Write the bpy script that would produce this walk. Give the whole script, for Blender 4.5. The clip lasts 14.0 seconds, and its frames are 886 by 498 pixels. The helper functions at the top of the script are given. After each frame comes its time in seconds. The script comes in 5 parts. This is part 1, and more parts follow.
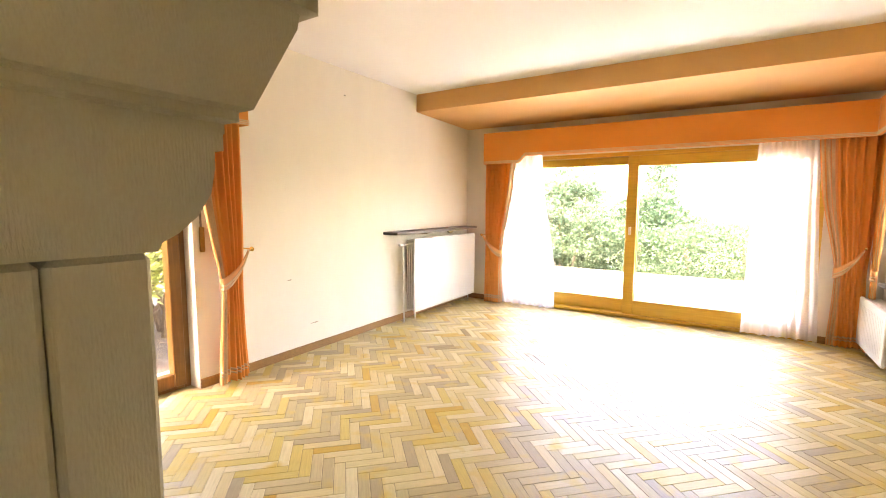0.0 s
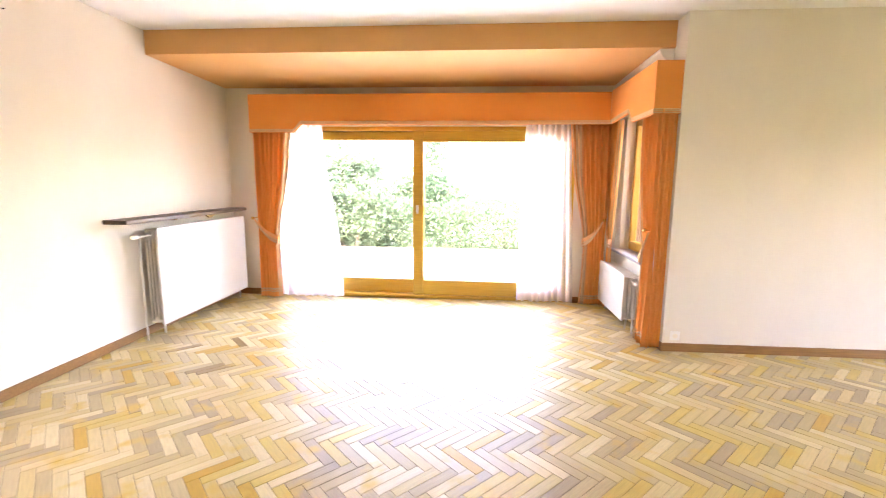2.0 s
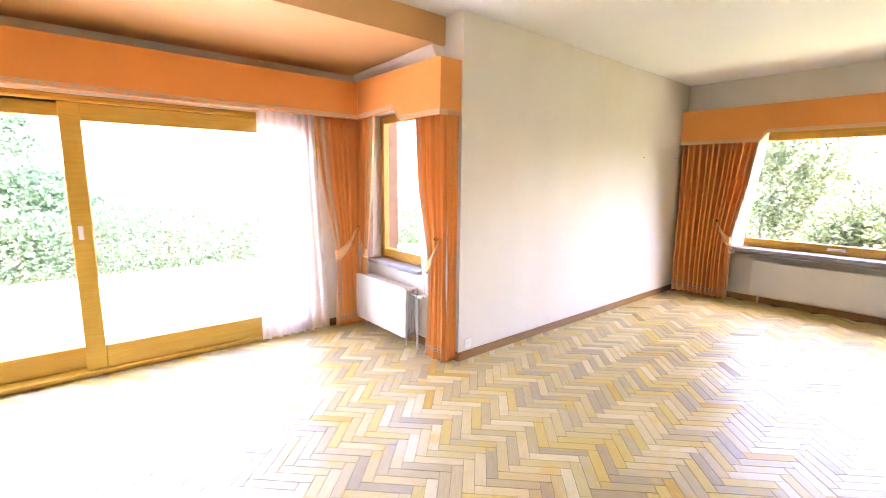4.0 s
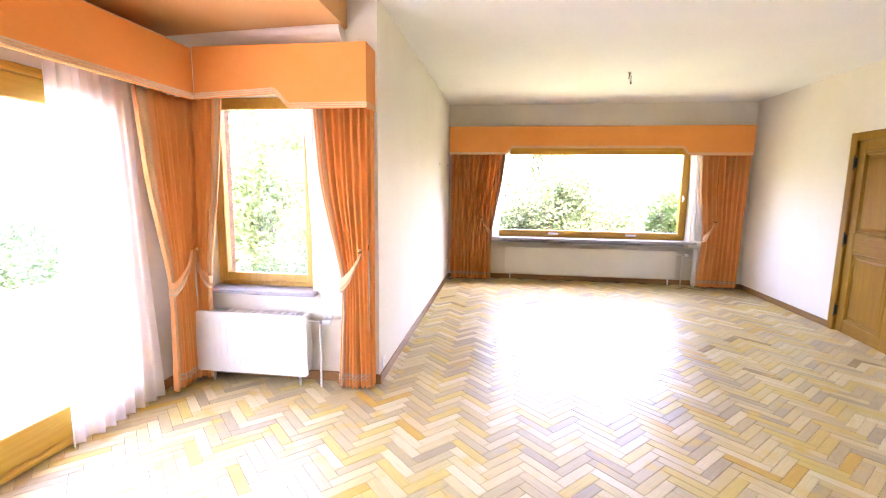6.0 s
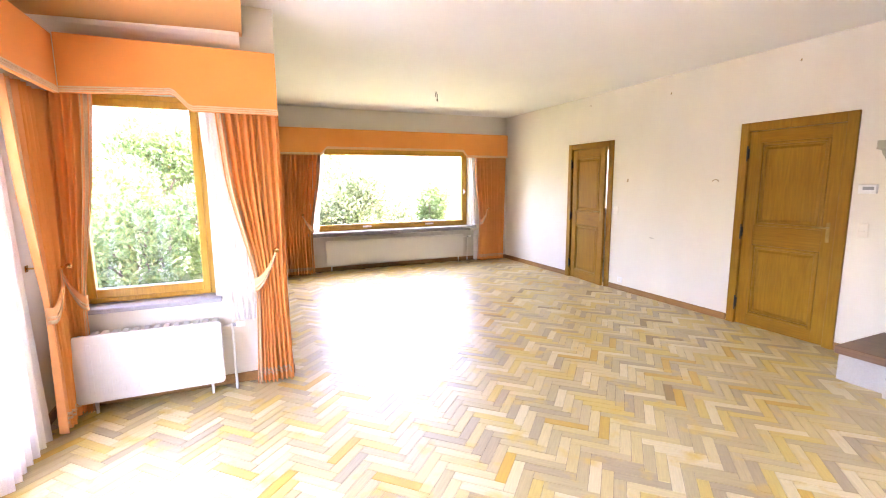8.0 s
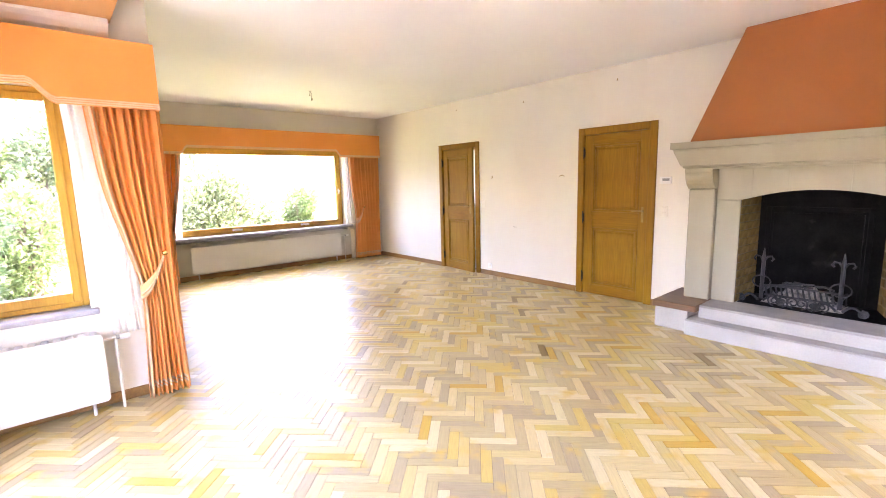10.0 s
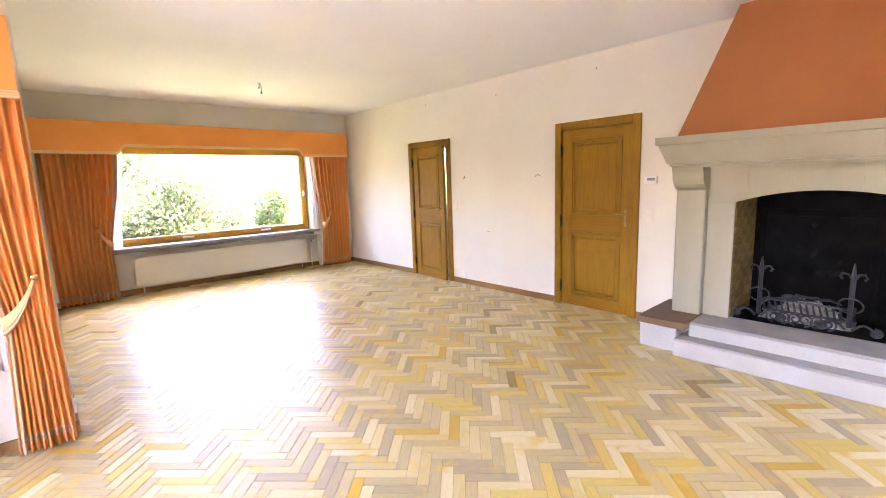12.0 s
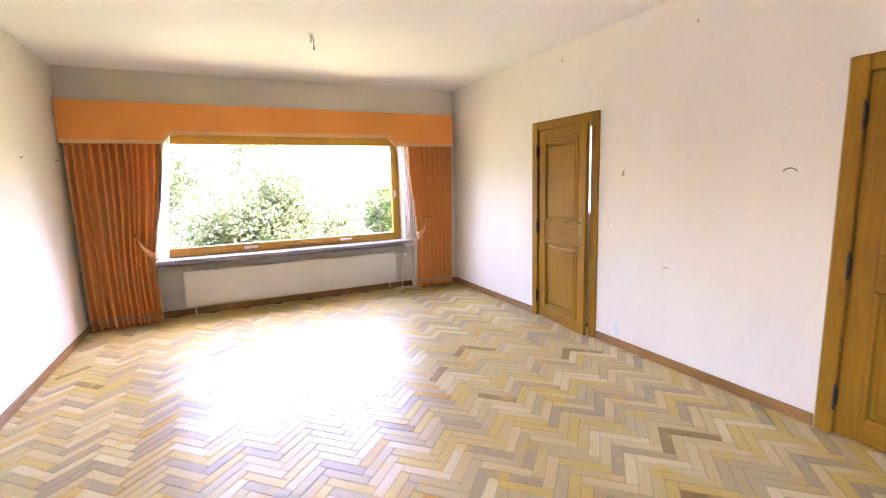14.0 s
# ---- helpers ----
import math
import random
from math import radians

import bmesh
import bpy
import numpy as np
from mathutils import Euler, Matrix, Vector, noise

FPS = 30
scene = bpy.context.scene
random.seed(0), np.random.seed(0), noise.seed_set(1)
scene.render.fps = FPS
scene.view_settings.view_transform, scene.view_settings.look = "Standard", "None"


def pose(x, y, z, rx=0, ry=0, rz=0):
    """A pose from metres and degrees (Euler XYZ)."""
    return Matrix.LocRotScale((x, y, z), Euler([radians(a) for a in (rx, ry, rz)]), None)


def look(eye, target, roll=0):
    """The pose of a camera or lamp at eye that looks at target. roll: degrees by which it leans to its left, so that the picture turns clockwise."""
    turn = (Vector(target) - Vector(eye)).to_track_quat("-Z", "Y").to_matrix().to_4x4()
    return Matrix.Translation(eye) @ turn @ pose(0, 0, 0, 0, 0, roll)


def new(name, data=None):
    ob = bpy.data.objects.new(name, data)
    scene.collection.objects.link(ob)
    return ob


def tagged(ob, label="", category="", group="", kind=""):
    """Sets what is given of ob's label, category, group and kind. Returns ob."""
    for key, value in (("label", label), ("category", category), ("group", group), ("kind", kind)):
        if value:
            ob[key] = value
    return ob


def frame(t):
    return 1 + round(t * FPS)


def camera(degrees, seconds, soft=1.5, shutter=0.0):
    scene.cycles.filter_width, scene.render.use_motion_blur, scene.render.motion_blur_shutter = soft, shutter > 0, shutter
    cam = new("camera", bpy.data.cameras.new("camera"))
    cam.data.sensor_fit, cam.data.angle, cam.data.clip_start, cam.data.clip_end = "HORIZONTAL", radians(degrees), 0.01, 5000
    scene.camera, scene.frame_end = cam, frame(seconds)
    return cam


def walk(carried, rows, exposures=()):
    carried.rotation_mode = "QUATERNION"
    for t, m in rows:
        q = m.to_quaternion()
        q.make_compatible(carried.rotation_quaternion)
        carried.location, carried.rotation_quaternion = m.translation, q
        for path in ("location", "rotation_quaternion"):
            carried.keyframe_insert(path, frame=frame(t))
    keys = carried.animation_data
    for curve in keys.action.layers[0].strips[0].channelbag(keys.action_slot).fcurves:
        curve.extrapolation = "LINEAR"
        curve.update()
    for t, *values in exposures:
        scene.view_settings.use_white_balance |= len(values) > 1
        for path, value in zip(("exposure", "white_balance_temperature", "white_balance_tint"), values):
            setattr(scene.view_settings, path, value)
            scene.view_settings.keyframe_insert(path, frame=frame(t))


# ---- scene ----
cam = camera(89.5, 14.0, soft=1.0, shutter=0.2)
walk(cam, [
    (0, look((1.22, 0.108, 1.42), (0.152, 1.787, 1.22), 0.3)),
    (0.5, look((1.226, 0.18, 1.435), (0.134, 1.842, 1.221), 0.5)),
    (1, look((1.164, 0.325, 1.437), (0.202, 2.061, 1.194), 1.2)),
    (1.5, look((1.077, 0.448, 1.424), (0.473, 2.334, 1.149), 1.2)),
    (2, look((0.934, 0.673, 1.439), (0.779, 2.644, 1.139), 0.5)),
    (2.5, look((0.78, 0.904, 1.534), (1.004, 2.865, 1.209), 0.3)),
    (3, look((0.433, 1.241, 1.532), (1.148, 3.082, 1.213), 0.9)),
    (3.5, look((0.268, 1.533, 1.505), (1.317, 3.207, 1.192), 1.0)),
    (3.7, look((0.218, 1.658, 1.523), (1.353, 3.275, 1.209), 0.8)),
    (5.8, look((-0.525, 3.483, 1.482), (1.419, 3.864, 1.209), 0.9)),
    (6, look((-0.592, 3.62, 1.487), (1.37, 3.887, 1.212), 0.7)),
    (6.5, look((-0.75, 3.948, 1.542), (1.228, 3.916, 1.25), 0.2)),
    (7, look((-0.863, 4.223, 1.524), (1.086, 3.884, 1.23), 0.2)),
    (7.5, look((-0.974, 4.536, 1.486), (0.912, 3.936, 1.201), -0.0)),
    (8, look((-1.109, 4.768, 1.511), (0.707, 3.981, 1.221), -0.5)),
    (8.5, look((-1.179, 5.022, 1.5), (0.561, 4.08, 1.206), -0.7)),
    (9, look((-1.23, 5.16, 1.476), (0.411, 4.056, 1.179), -1.0)),
    (11.5, look((-1.116, 4.905, 1.475), (0.329, 3.553, 1.182), -1.7)),
    (12, look((-0.982, 4.554, 1.491), (0.482, 3.225, 1.19), -1.9)),
    (12.5, look((-0.704, 4.196, 1.512), (0.784, 2.895, 1.209), -1.6)),
    (13, look((-0.288, 3.829, 1.514), (1.28, 2.624, 1.215), -1.8)),
    (13.5, look((0.178, 3.476, 1.515), (1.866, 2.446, 1.214), -2.0)),
    (14, look((0.733, 3.074, 1.504), (2.515, 2.216, 1.206), -1.6)),
], [(0, 5.80, 9100, 33), (1, 5.88, 8500, 34), (1.5, 5.92, 8200, 37), (3, 6.02, 7000, 40), (6, 6.13, 6800, 43), (8.5, 6.14, 7000, 42), (11.5, 6.10, 7100, 43), (14, 6.02, 6750, 46)])

# ---- light ----
SUN_EL, SUN_AZ = radians(58), radians(181)   # height; bearing clockwise from +y
world = bpy.data.worlds.new("world")
scene.world = world
world.use_nodes = True
_n, _l = world.node_tree.nodes, world.node_tree.links
_sky = _n.new("ShaderNodeTexSky")
_sky.sky_type, _sky.sun_disc = "NISHITA", False
_sky.sun_elevation, _sky.sun_rotation = SUN_EL, SUN_AZ
_sky.dust_density, _sky.ozone_density = 2.0, 0.6
_n["Background"].inputs[1].default_value = 0.15
_l.new(_sky.outputs[0], _n["Background"].inputs[0])
sun = new("sun", bpy.data.lights.new("sun", "SUN"))
sun.data.energy, sun.data.angle, sun.data.color = 1.5, radians(11), (1.0, 0.95, 0.87)
_dir = Vector((math.sin(SUN_AZ) * math.cos(SUN_EL), math.cos(SUN_AZ) * math.cos(SUN_EL), math.sin(SUN_EL)))
sun.matrix_world = look(_dir * 40, (0, 0, 0))


# ---- materials ----
def nodes_of(name):
    m = bpy.data.materials.new(name)
    m.use_nodes = True
    nt = m.node_tree
    return m, nt.nodes, nt.links, nt.nodes["Principled BSDF"]


def surface(name, c1, c2, scale=6.0, rough=0.6, bump=0.1, fine=120.0, stretch=(1, 1, 1), metal=0.0, spots=None, sheen=0.0, rough2=None):
    """Two-scale noise colour between c1 and c2, fine relief, optional stains."""
    m, n, l, b = nodes_of(name)
    tc = n.new("ShaderNodeTexCoord")
    mp = n.new("ShaderNodeMapping")
    mp.inputs["Scale"].default_value = stretch
    l.new(tc.outputs["Object"], mp.inputs[0])
    big = n.new("ShaderNodeTexNoise")
    big.inputs["Scale"].default_value, big.inputs["Detail"].default_value = scale, 4
    small = n.new("ShaderNodeTexNoise")
    small.inputs["Scale"].default_value, small.inputs["Detail"].default_value = fine, 3
    l.new(mp.outputs[0], big.inputs[0]), l.new(mp.outputs[0], small.inputs[0])
    mean = n.new("ShaderNodeMath")
    mean.operation = "MULTIPLY_ADD"
    mean.inputs[1].default_value, mean.inputs[2].default_value = 0.35, 0.0
    l.new(small.outputs[0], mean.inputs[0])
    add = n.new("ShaderNodeMath")
    add.operation = "MULTIPLY_ADD"
    add.inputs[1].default_value = 0.65
    l.new(big.outputs[0], add.inputs[0]), l.new(mean.outputs[0], add.inputs[2])
    ramp = n.new("ShaderNodeValToRGB")
    ramp.color_ramp.elements[0].position, ramp.color_ramp.elements[1].position = 0.33, 0.67
    ramp.color_ramp.elements[0].color, ramp.color_ramp.elements[1].color = (*c1, 1), (*c2, 1)
    l.new(add.outputs[0], ramp.inputs[0])
    colour = ramp.outputs[0]
    if spots:
        st = n.new("ShaderNodeTexNoise")
        st.inputs["Scale"].default_value, st.inputs["Detail"].default_value = spots[1], 6
        l.new(tc.outputs["Object"], st.inputs[0])
        sr = n.new("ShaderNodeValToRGB")
        sr.color_ramp.elements[0].position, sr.color_ramp.elements[1].position = spots[2], spots[2] + 0.1
        l.new(st.outputs[0], sr.inputs[0])
        mx = n.new("ShaderNodeMix")
        mx.data_type = "RGBA"
        l.new(sr.outputs[0], mx.inputs[0]), l.new(colour, mx.inputs[6])
        mx.inputs[7].default_value = (*spots[0], 1)
        colour = mx.outputs[2]
    l.new(colour, b.inputs["Base Color"])
    b.inputs["Roughness"].default_value, b.inputs["Metallic"].default_value = rough, metal
    if rough2 is not None:
        rr = n.new("ShaderNodeMapRange")
        rr.inputs[3].default_value, rr.inputs[4].default_value = rough, rough2
        l.new(big.outputs[0], rr.inputs[0]), l.new(rr.outputs[0], b.inputs["Roughness"])
    if sheen:
        b.inputs["Sheen Weight"].default_value = sheen
    if bump:
        bp = n.new("ShaderNodeBump")
        bp.inputs["Strength"].default_value, bp.inputs["Distance"].default_value = bump, 0.004
        l.new(small.outputs[0], bp.inputs["Height"]), l.new(bp.outputs[0], b.inputs["Normal"])
    return m


def wood(name, dark, light, axis=2, rough=0.4, scale=7.0):
    """Grain that runs along one axis."""
    m, n, l, b = nodes_of(name)
    tc = n.new("ShaderNodeTexCoord")
    mp = n.new("ShaderNodeMapping")
    s = [9.0, 9.0, 9.0]
    s[axis] = 0.55
    mp.inputs["Scale"].default_value = s
    l.new(tc.outputs["Object"], mp.inputs[0])
    g = n.new("ShaderNodeTexNoise")
    g.inputs["Scale"].default_value, g.inputs["Detail"].default_value, g.inputs["Distortion"].default_value = scale * 0.5, 6, 2.2
    f = n.new("ShaderNodeTexNoise")
    f.inputs["Scale"].default_value, f.inputs["Detail"].default_value = 1.4, 3
    l.new(mp.outputs[0], g.inputs[0]), l.new(tc.outputs["Object"], f.inputs[0])
    add = n.new("ShaderNodeMath")
    add.operation = "MULTIPLY_ADD"
    add.inputs[1].default_value = 0.45
    half = n.new("ShaderNodeMath")
    half.operation = "MULTIPLY"
    half.inputs[1].default_value = 0.55
    l.new(g.outputs[0], half.inputs[0]), l.new(f.outputs[0], add.inputs[0]), l.new(half.outputs[0], add.inputs[2])
    ramp = n.new("ShaderNodeValToRGB")
    ramp.color_ramp.elements[0].position, ramp.color_ramp.elements[1].position = 0.33, 0.67
    ramp.color_ramp.elements[0].color, ramp.color_ramp.elements[1].color = (*dark, 1), (*light, 1)
    l.new(add.outputs[0], ramp.inputs[0]), l.new(ramp.outputs[0], b.inputs["Base Color"])
    bp = n.new("ShaderNodeBump")
    bp.inputs["Strength"].default_value, bp.inputs["Distance"].default_value = 0.15, 0.002
    l.new(g.outputs[0], bp.inputs["Height"]), l.new(bp.outputs[0], b.inputs["Normal"])
    b.inputs["Roughness"].default_value = rough
    return m


def plank_material(name, island, kind):
    """Varnished parquet: each block takes its own tone, with grain along its length and yellow patches."""
    m, n, l, b = nodes_of(name)
    if island:
        rnd = n.new("ShaderNodeNewGeometry").outputs["Random Per Island"]
    else:
        rnd = n.new("ShaderNodeObjectInfo").outputs["Random"]
    tone = n.new("ShaderNodeValToRGB")
    cr = tone.color_ramp
    cr.interpolation = "CONSTANT"
    tones = [(0.0, (0.52, 0.405, 0.165)), (0.18, (0.43, 0.335, 0.160)), (0.34, (0.57, 0.455, 0.215)), (0.52, (0.37, 0.285, 0.155)),
             (0.62, (0.54, 0.395, 0.100)), (0.74, (0.47, 0.370, 0.185)), (0.84, (0.62, 0.520, 0.290)), (0.95, (0.50, 0.295, 0.030)), (0.985, (0.26, 0.165, 0.045))]
    cr.elements[0].color = (*tones[0][1], 1)
    cr.elements[1].position, cr.elements[1].color = tones[-1][0], (*tones[-1][1], 1)
    for p, c in tones[1:-1]:
        e = cr.elements.new(p)
        e.color = (*c, 1)
    l.new(rnd, tone.inputs[0])
    pos = n.new("ShaderNodeNewGeometry").outputs["Position"]
    mp = n.new("ShaderNodeMapping")
    mp.vector_type = "TEXTURE"
    mp.inputs["Rotation"].default_value = (0, 0, radians(45 if kind == 0 else -45))
    mp.inputs["Scale"].default_value = (1.0, 0.08, 1.0)
    l.new(pos, mp.inputs[0])
    grain, knots = n.new("ShaderNodeTexNoise"), n.new("ShaderNodeTexNoise")
    grain.inputs["Scale"].default_value, grain.inputs["Detail"].default_value, grain.inputs["Distortion"].default_value = 9, 6, 0.6
    knots.inputs["Scale"].default_value, knots.inputs["Detail"].default_value = 5.5, 3
    l.new(mp.outputs[0], grain.inputs[0]), l.new(pos, knots.inputs[0])
    gr = n.new("ShaderNodeMapRange")
    gr.inputs[1].default_value, gr.inputs[2].default_value, gr.inputs[3].default_value, gr.inputs[4].default_value = 0.3, 0.7, 0.90, 1.08
    l.new(grain.outputs[0], gr.inputs[0])
    mul = n.new("ShaderNodeVectorMath")
    mul.operation = "SCALE"
    l.new(tone.outputs[0], mul.inputs[0]), l.new(gr.outputs[0], mul.inputs["Scale"])
    kr = n.new("ShaderNodeValToRGB")
    kr.color_ramp.elements[0].position, kr.color_ramp.elements[1].position = 0.56, 0.74
    l.new(knots.outputs[0], kr.inputs[0])
    mx = n.new("ShaderNodeMix")
    mx.data_type = "RGBA"
    l.new(kr.outputs[0], mx.inputs[0]), l.new(mul.outputs[0], mx.inputs[6])
    mx.inputs[7].default_value = (0.56, 0.37, 0.06, 1)
    l.new(mx.outputs[2], b.inputs["Base Color"])
    wear = n.new("ShaderNodeTexNoise")
    wear.inputs["Scale"].default_value, wear.inputs["Detail"].default_value = 2.2, 5
    l.new(pos, wear.inputs[0])
    wr = n.new("ShaderNodeMapRange")
    wr.inputs[1].default_value, wr.inputs[2].default_value, wr.inputs[3].default_value, wr.inputs[4].default_value = 0.3, 0.7, 0.30, 0.50
    l.new(wear.outputs[0], wr.inputs[0]), l.new(wr.outputs[0], b.inputs["Roughness"])
    b.inputs["Specular IOR Level"].default_value = 0.55
    bp = n.new("ShaderNodeBump")
    bp.inputs["Strength"].default_value, bp.inputs["Distance"].default_value = 0.06, 0.002
    l.new(grain.outputs[0], bp.inputs["Height"]), l.new(bp.outputs[0], b.inputs["Normal"])
    return m


def glass_material():
    m, n, l, b = nodes_of("window_glass")
    n.remove(b)
    clear, gloss, mix, lw = n.new("ShaderNodeBsdfTransparent"), n.new("ShaderNodeBsdfGlossy"), n.new("ShaderNodeMixShader"), n.new("ShaderNodeLayerWeight")
    clear.inputs[0].default_value = (0.97, 0.985, 0.98, 1)
    gloss.inputs["Roughness"].default_value = 0.01
    lw.inputs[0].default_value = 0.5
    pw, mr = n.new("ShaderNodeMath"), n.new("ShaderNodeMapRange")
    pw.operation, pw.inputs[1].default_value = "POWER", 5.0
    mr.inputs[3].default_value, mr.inputs[4].default_value = 0.03, 0.7
    l.new(lw.outputs["Facing"], pw.inputs[0]), l.new(pw.outputs[0], mr.inputs[0]), l.new(mr.outputs[0], mix.inputs[0])
    l.new(clear.outputs[0], mix.inputs[1]), l.new(gloss.outputs[0], mix.inputs[2])
    l.new(mix.outputs[0], n["Material Output"].inputs[0])
    return m


def sheer_material():
    """Thin white voile: part open weave, part scattering cloth."""
    m, n, l, b = nodes_of("voile")
    n.remove(b)
    clear, tr, df = n.new("ShaderNodeBsdfTransparent"), n.new("ShaderNodeBsdfTranslucent"), n.new("ShaderNodeBsdfDiffuse")
    for s in (tr, df):
        s.inputs[0].default_value = (0.96, 0.955, 0.94, 1)
    a, c = n.new("ShaderNodeMixShader"), n.new("ShaderNodeMixShader")
    tc, nz, mr = n.new("ShaderNodeTexCoord"), n.new("ShaderNodeTexNoise"), n.new("ShaderNodeMapRange")
    nz.inputs["Scale"].default_value = 220
    mr.inputs[3].default_value, mr.inputs[4].default_value = 0.6, 0.9
    l.new(tc.outputs["Object"], nz.inputs[0]), l.new(nz.outputs[0], mr.inputs[0]), l.new(mr.outputs[0], c.inputs[0])
    a.inputs[0].default_value = 0.2
    l.new(tr.outputs[0], a.inputs[1]), l.new(df.outputs[0], a.inputs[2])
    l.new(clear.outputs[0], c.inputs[1]), l.new(a.outputs[0], c.inputs[2])
    l.new(c.outputs[0], n["Material Output"].inputs[0])
    return m


def leaf_material(name, c1, c2, c3):
    m, n, l, b = nodes_of(name)
    g = n.new("ShaderNodeNewGeometry")
    ramp = n.new("ShaderNodeValToRGB")
    ramp.color_ramp.elements[0].color, ramp.color_ramp.elements[1].color = (*c1, 1), (*c3, 1)
    e = ramp.color_ramp.elements.new(0.55)
    e.color = (*c2, 1)
    l.new(g.outputs["Random Per Island"], ramp.inputs[0]), l.new(ramp.outputs[0], b.inputs["Base Color"])
    b.inputs["Roughness"].default_value = 0.45
    tr, mix = n.new("ShaderNodeBsdfTranslucent"), n.new("ShaderNodeMixShader")
    l.new(ramp.outputs[0], tr.inputs[0])
    mix.inputs[0].default_value = 0.35
    l.new(b.outputs[0], mix.inputs[1]), l.new(tr.outputs[0], mix.inputs[2]), l.new(mix.outputs[0], n["Material Output"].inputs[0])
    return m


M_WALL = surface("cream_wallpaper", (0.70, 0.645, 0.535), (0.755, 0.705, 0.60), 2.0, 0.75, 0.12, 260, (1, 1, 0.35))
M_CEIL = surface("white_ceiling_paint", (0.82, 0.81, 0.79), (0.86, 0.85, 0.83), 1.2, 0.85, 0.08, 180)
M_BAYPAINT = surface("orange_brown_paint", (0.66, 0.345, 0.115), (0.72, 0.39, 0.135), 1.5, 0.7, 0.1, 160)
M_HOOD = surface("terracotta_paint", (0.38, 0.125, 0.030), (0.43, 0.145, 0.037), 2.0, 0.7, 0.12, 140)
M_CORNICE = surface("cream_cornice_paint", (0.74, 0.68, 0.56), (0.80, 0.74, 0.63), 3, 0.6, 0.05)
M_FABRIC = surface("salmon_curtain_cloth", (0.84, 0.335, 0.092), (0.90, 0.390, 0.120), 3.0, 0.85, 0.25, 420, (1, 1, 0.4), sheen=0.04)
M_PELMET = surface("salmon_pelmet_cloth", (0.76, 0.285, 0.066), (0.82, 0.325, 0.082), 2.0, 0.85, 0.25, 420, sheen=0.06)
M_BRAID = surface("cream_braid", (0.62, 0.42, 0.23), (0.74, 0.54, 0.33), 90, 0.8, 0.4, 500)
M_TIE = surface("peach_tieback_cloth", (0.76, 0.36, 0.15), (0.82, 0.43, 0.20), 3, 0.8, 0.25, 420, sheen=0.2)
M_BORDER = surface("pale_peach_border_cloth", (0.79, 0.345, 0.120), (0.84, 0.40, 0.160), 3, 0.8, 0.25, 420, sheen=0.2)


def let_through(m, colour, share):
    """Mixes some light passing through the cloth into a material."""
    n, l = m.node_tree.nodes, m.node_tree.links
    tr, mix = n.new("ShaderNodeBsdfTranslucent"), n.new("ShaderNodeMixShader")
    tr.inputs[0].default_value = (*colour, 1)
    mix.inputs[0].default_value = share
    l.new(n["Principled BSDF"].outputs[0], mix.inputs[1]), l.new(tr.outputs[0], mix.inputs[2])
    l.new(mix.outputs[0], n["Material Output"].inputs[0])


for _m in (M_FABRIC, M_PELMET, M_BORDER, M_TIE, M_BRAID):
    _m.node_tree.nodes["Principled BSDF"].inputs["Specular IOR Level"].default_value = 0.08
let_through(M_FABRIC, (0.90, 0.43, 0.10), 0.20)
let_through(M_BORDER, (0.85, 0.45, 0.16), 0.08)
M_SHEER = sheer_material()
M_OAK = wood("golden_oak", (0.220, 0.098, 0.005), (0.335, 0.166, 0.008), 2, 0.5)
M_OAKH = wood("golden_oak_across", (0.210, 0.092, 0.005), (0.320, 0.156, 0.008), 0, 0.5)
M_OAKMOULD = wood("oak_moulding", (0.23, 0.104, 0.005), (0.32, 0.160, 0.008), 2, 0.42)
for _m in (M_OAK, M_OAKH, M_OAKMOULD):
    _m.node_tree.nodes["Principled BSDF"].inputs["Specular IOR Level"].default_value = 0.22
# window wood lightened: the wash of flare is put into the colour
M_FLAREWOOD = wood("flare_paled_window_wood", (0.54, 0.31, 0.035), (0.68, 0.42, 0.065), 0, 0.35)
M_WINWOOD = wood("varnished_window_wood", (0.40, 0.20, 0.016), (0.56, 0.31, 0.035), 2, 0.35)
M_DOORWOOD = wood("reddish_brown_window_wood", (0.15, 0.060, 0.012), (0.26, 0.115, 0.025), 2, 0.4)
M_BASE = wood("brown_skirting_wood", (0.20, 0.095, 0.022), (0.33, 0.165, 0.042), 0, 0.45)
M_DARKWOOD = wood("dark_shelf_wood", (0.06, 0.035, 0.02), (0.13, 0.08, 0.045), 1, 0.45)
M_PLANKWOOD = wood("worn_brown_bench_wood", (0.11, 0.055, 0.025), (0.21, 0.105, 0.042), 0, 0.5)
M_STONE = surface("tooled_cream_stone", (0.335, 0.303, 0.213), (0.395, 0.36, 0.262), 3.0, 0.85, 0.3, 260, (1, 1, 0.3))
M_HEARTH = surface("painted_white_hearth", (0.40, 0.375, 0.33), (0.49, 0.465, 0.415), 3, 0.75, 0.15, 90, spots=((0.42, 0.39, 0.35), 9, 0.66))
M_HEARTHTOP = surface("grey_worn_hearth_stone", (0.26, 0.24, 0.21), (0.36, 0.335, 0.30), 5, 0.8, 0.2, 120)
M_SOOT = surface("sooty_iron", (0.003, 0.003, 0.003), (0.010, 0.009, 0.009), 7, 0.95, 0.3, 90, spots=((0.03, 0.028, 0.027), 4, 0.66))
M_IRON = surface("wrought_iron", (0.010, 0.010, 0.011), (0.030, 0.029, 0.028), 20, 0.5, 0.3, 150, metal=0.2)
M_ASH = surface("grey_ash", (0.10, 0.095, 0.085), (0.55, 0.52, 0.47), 18, 0.95, 0.6, 90)
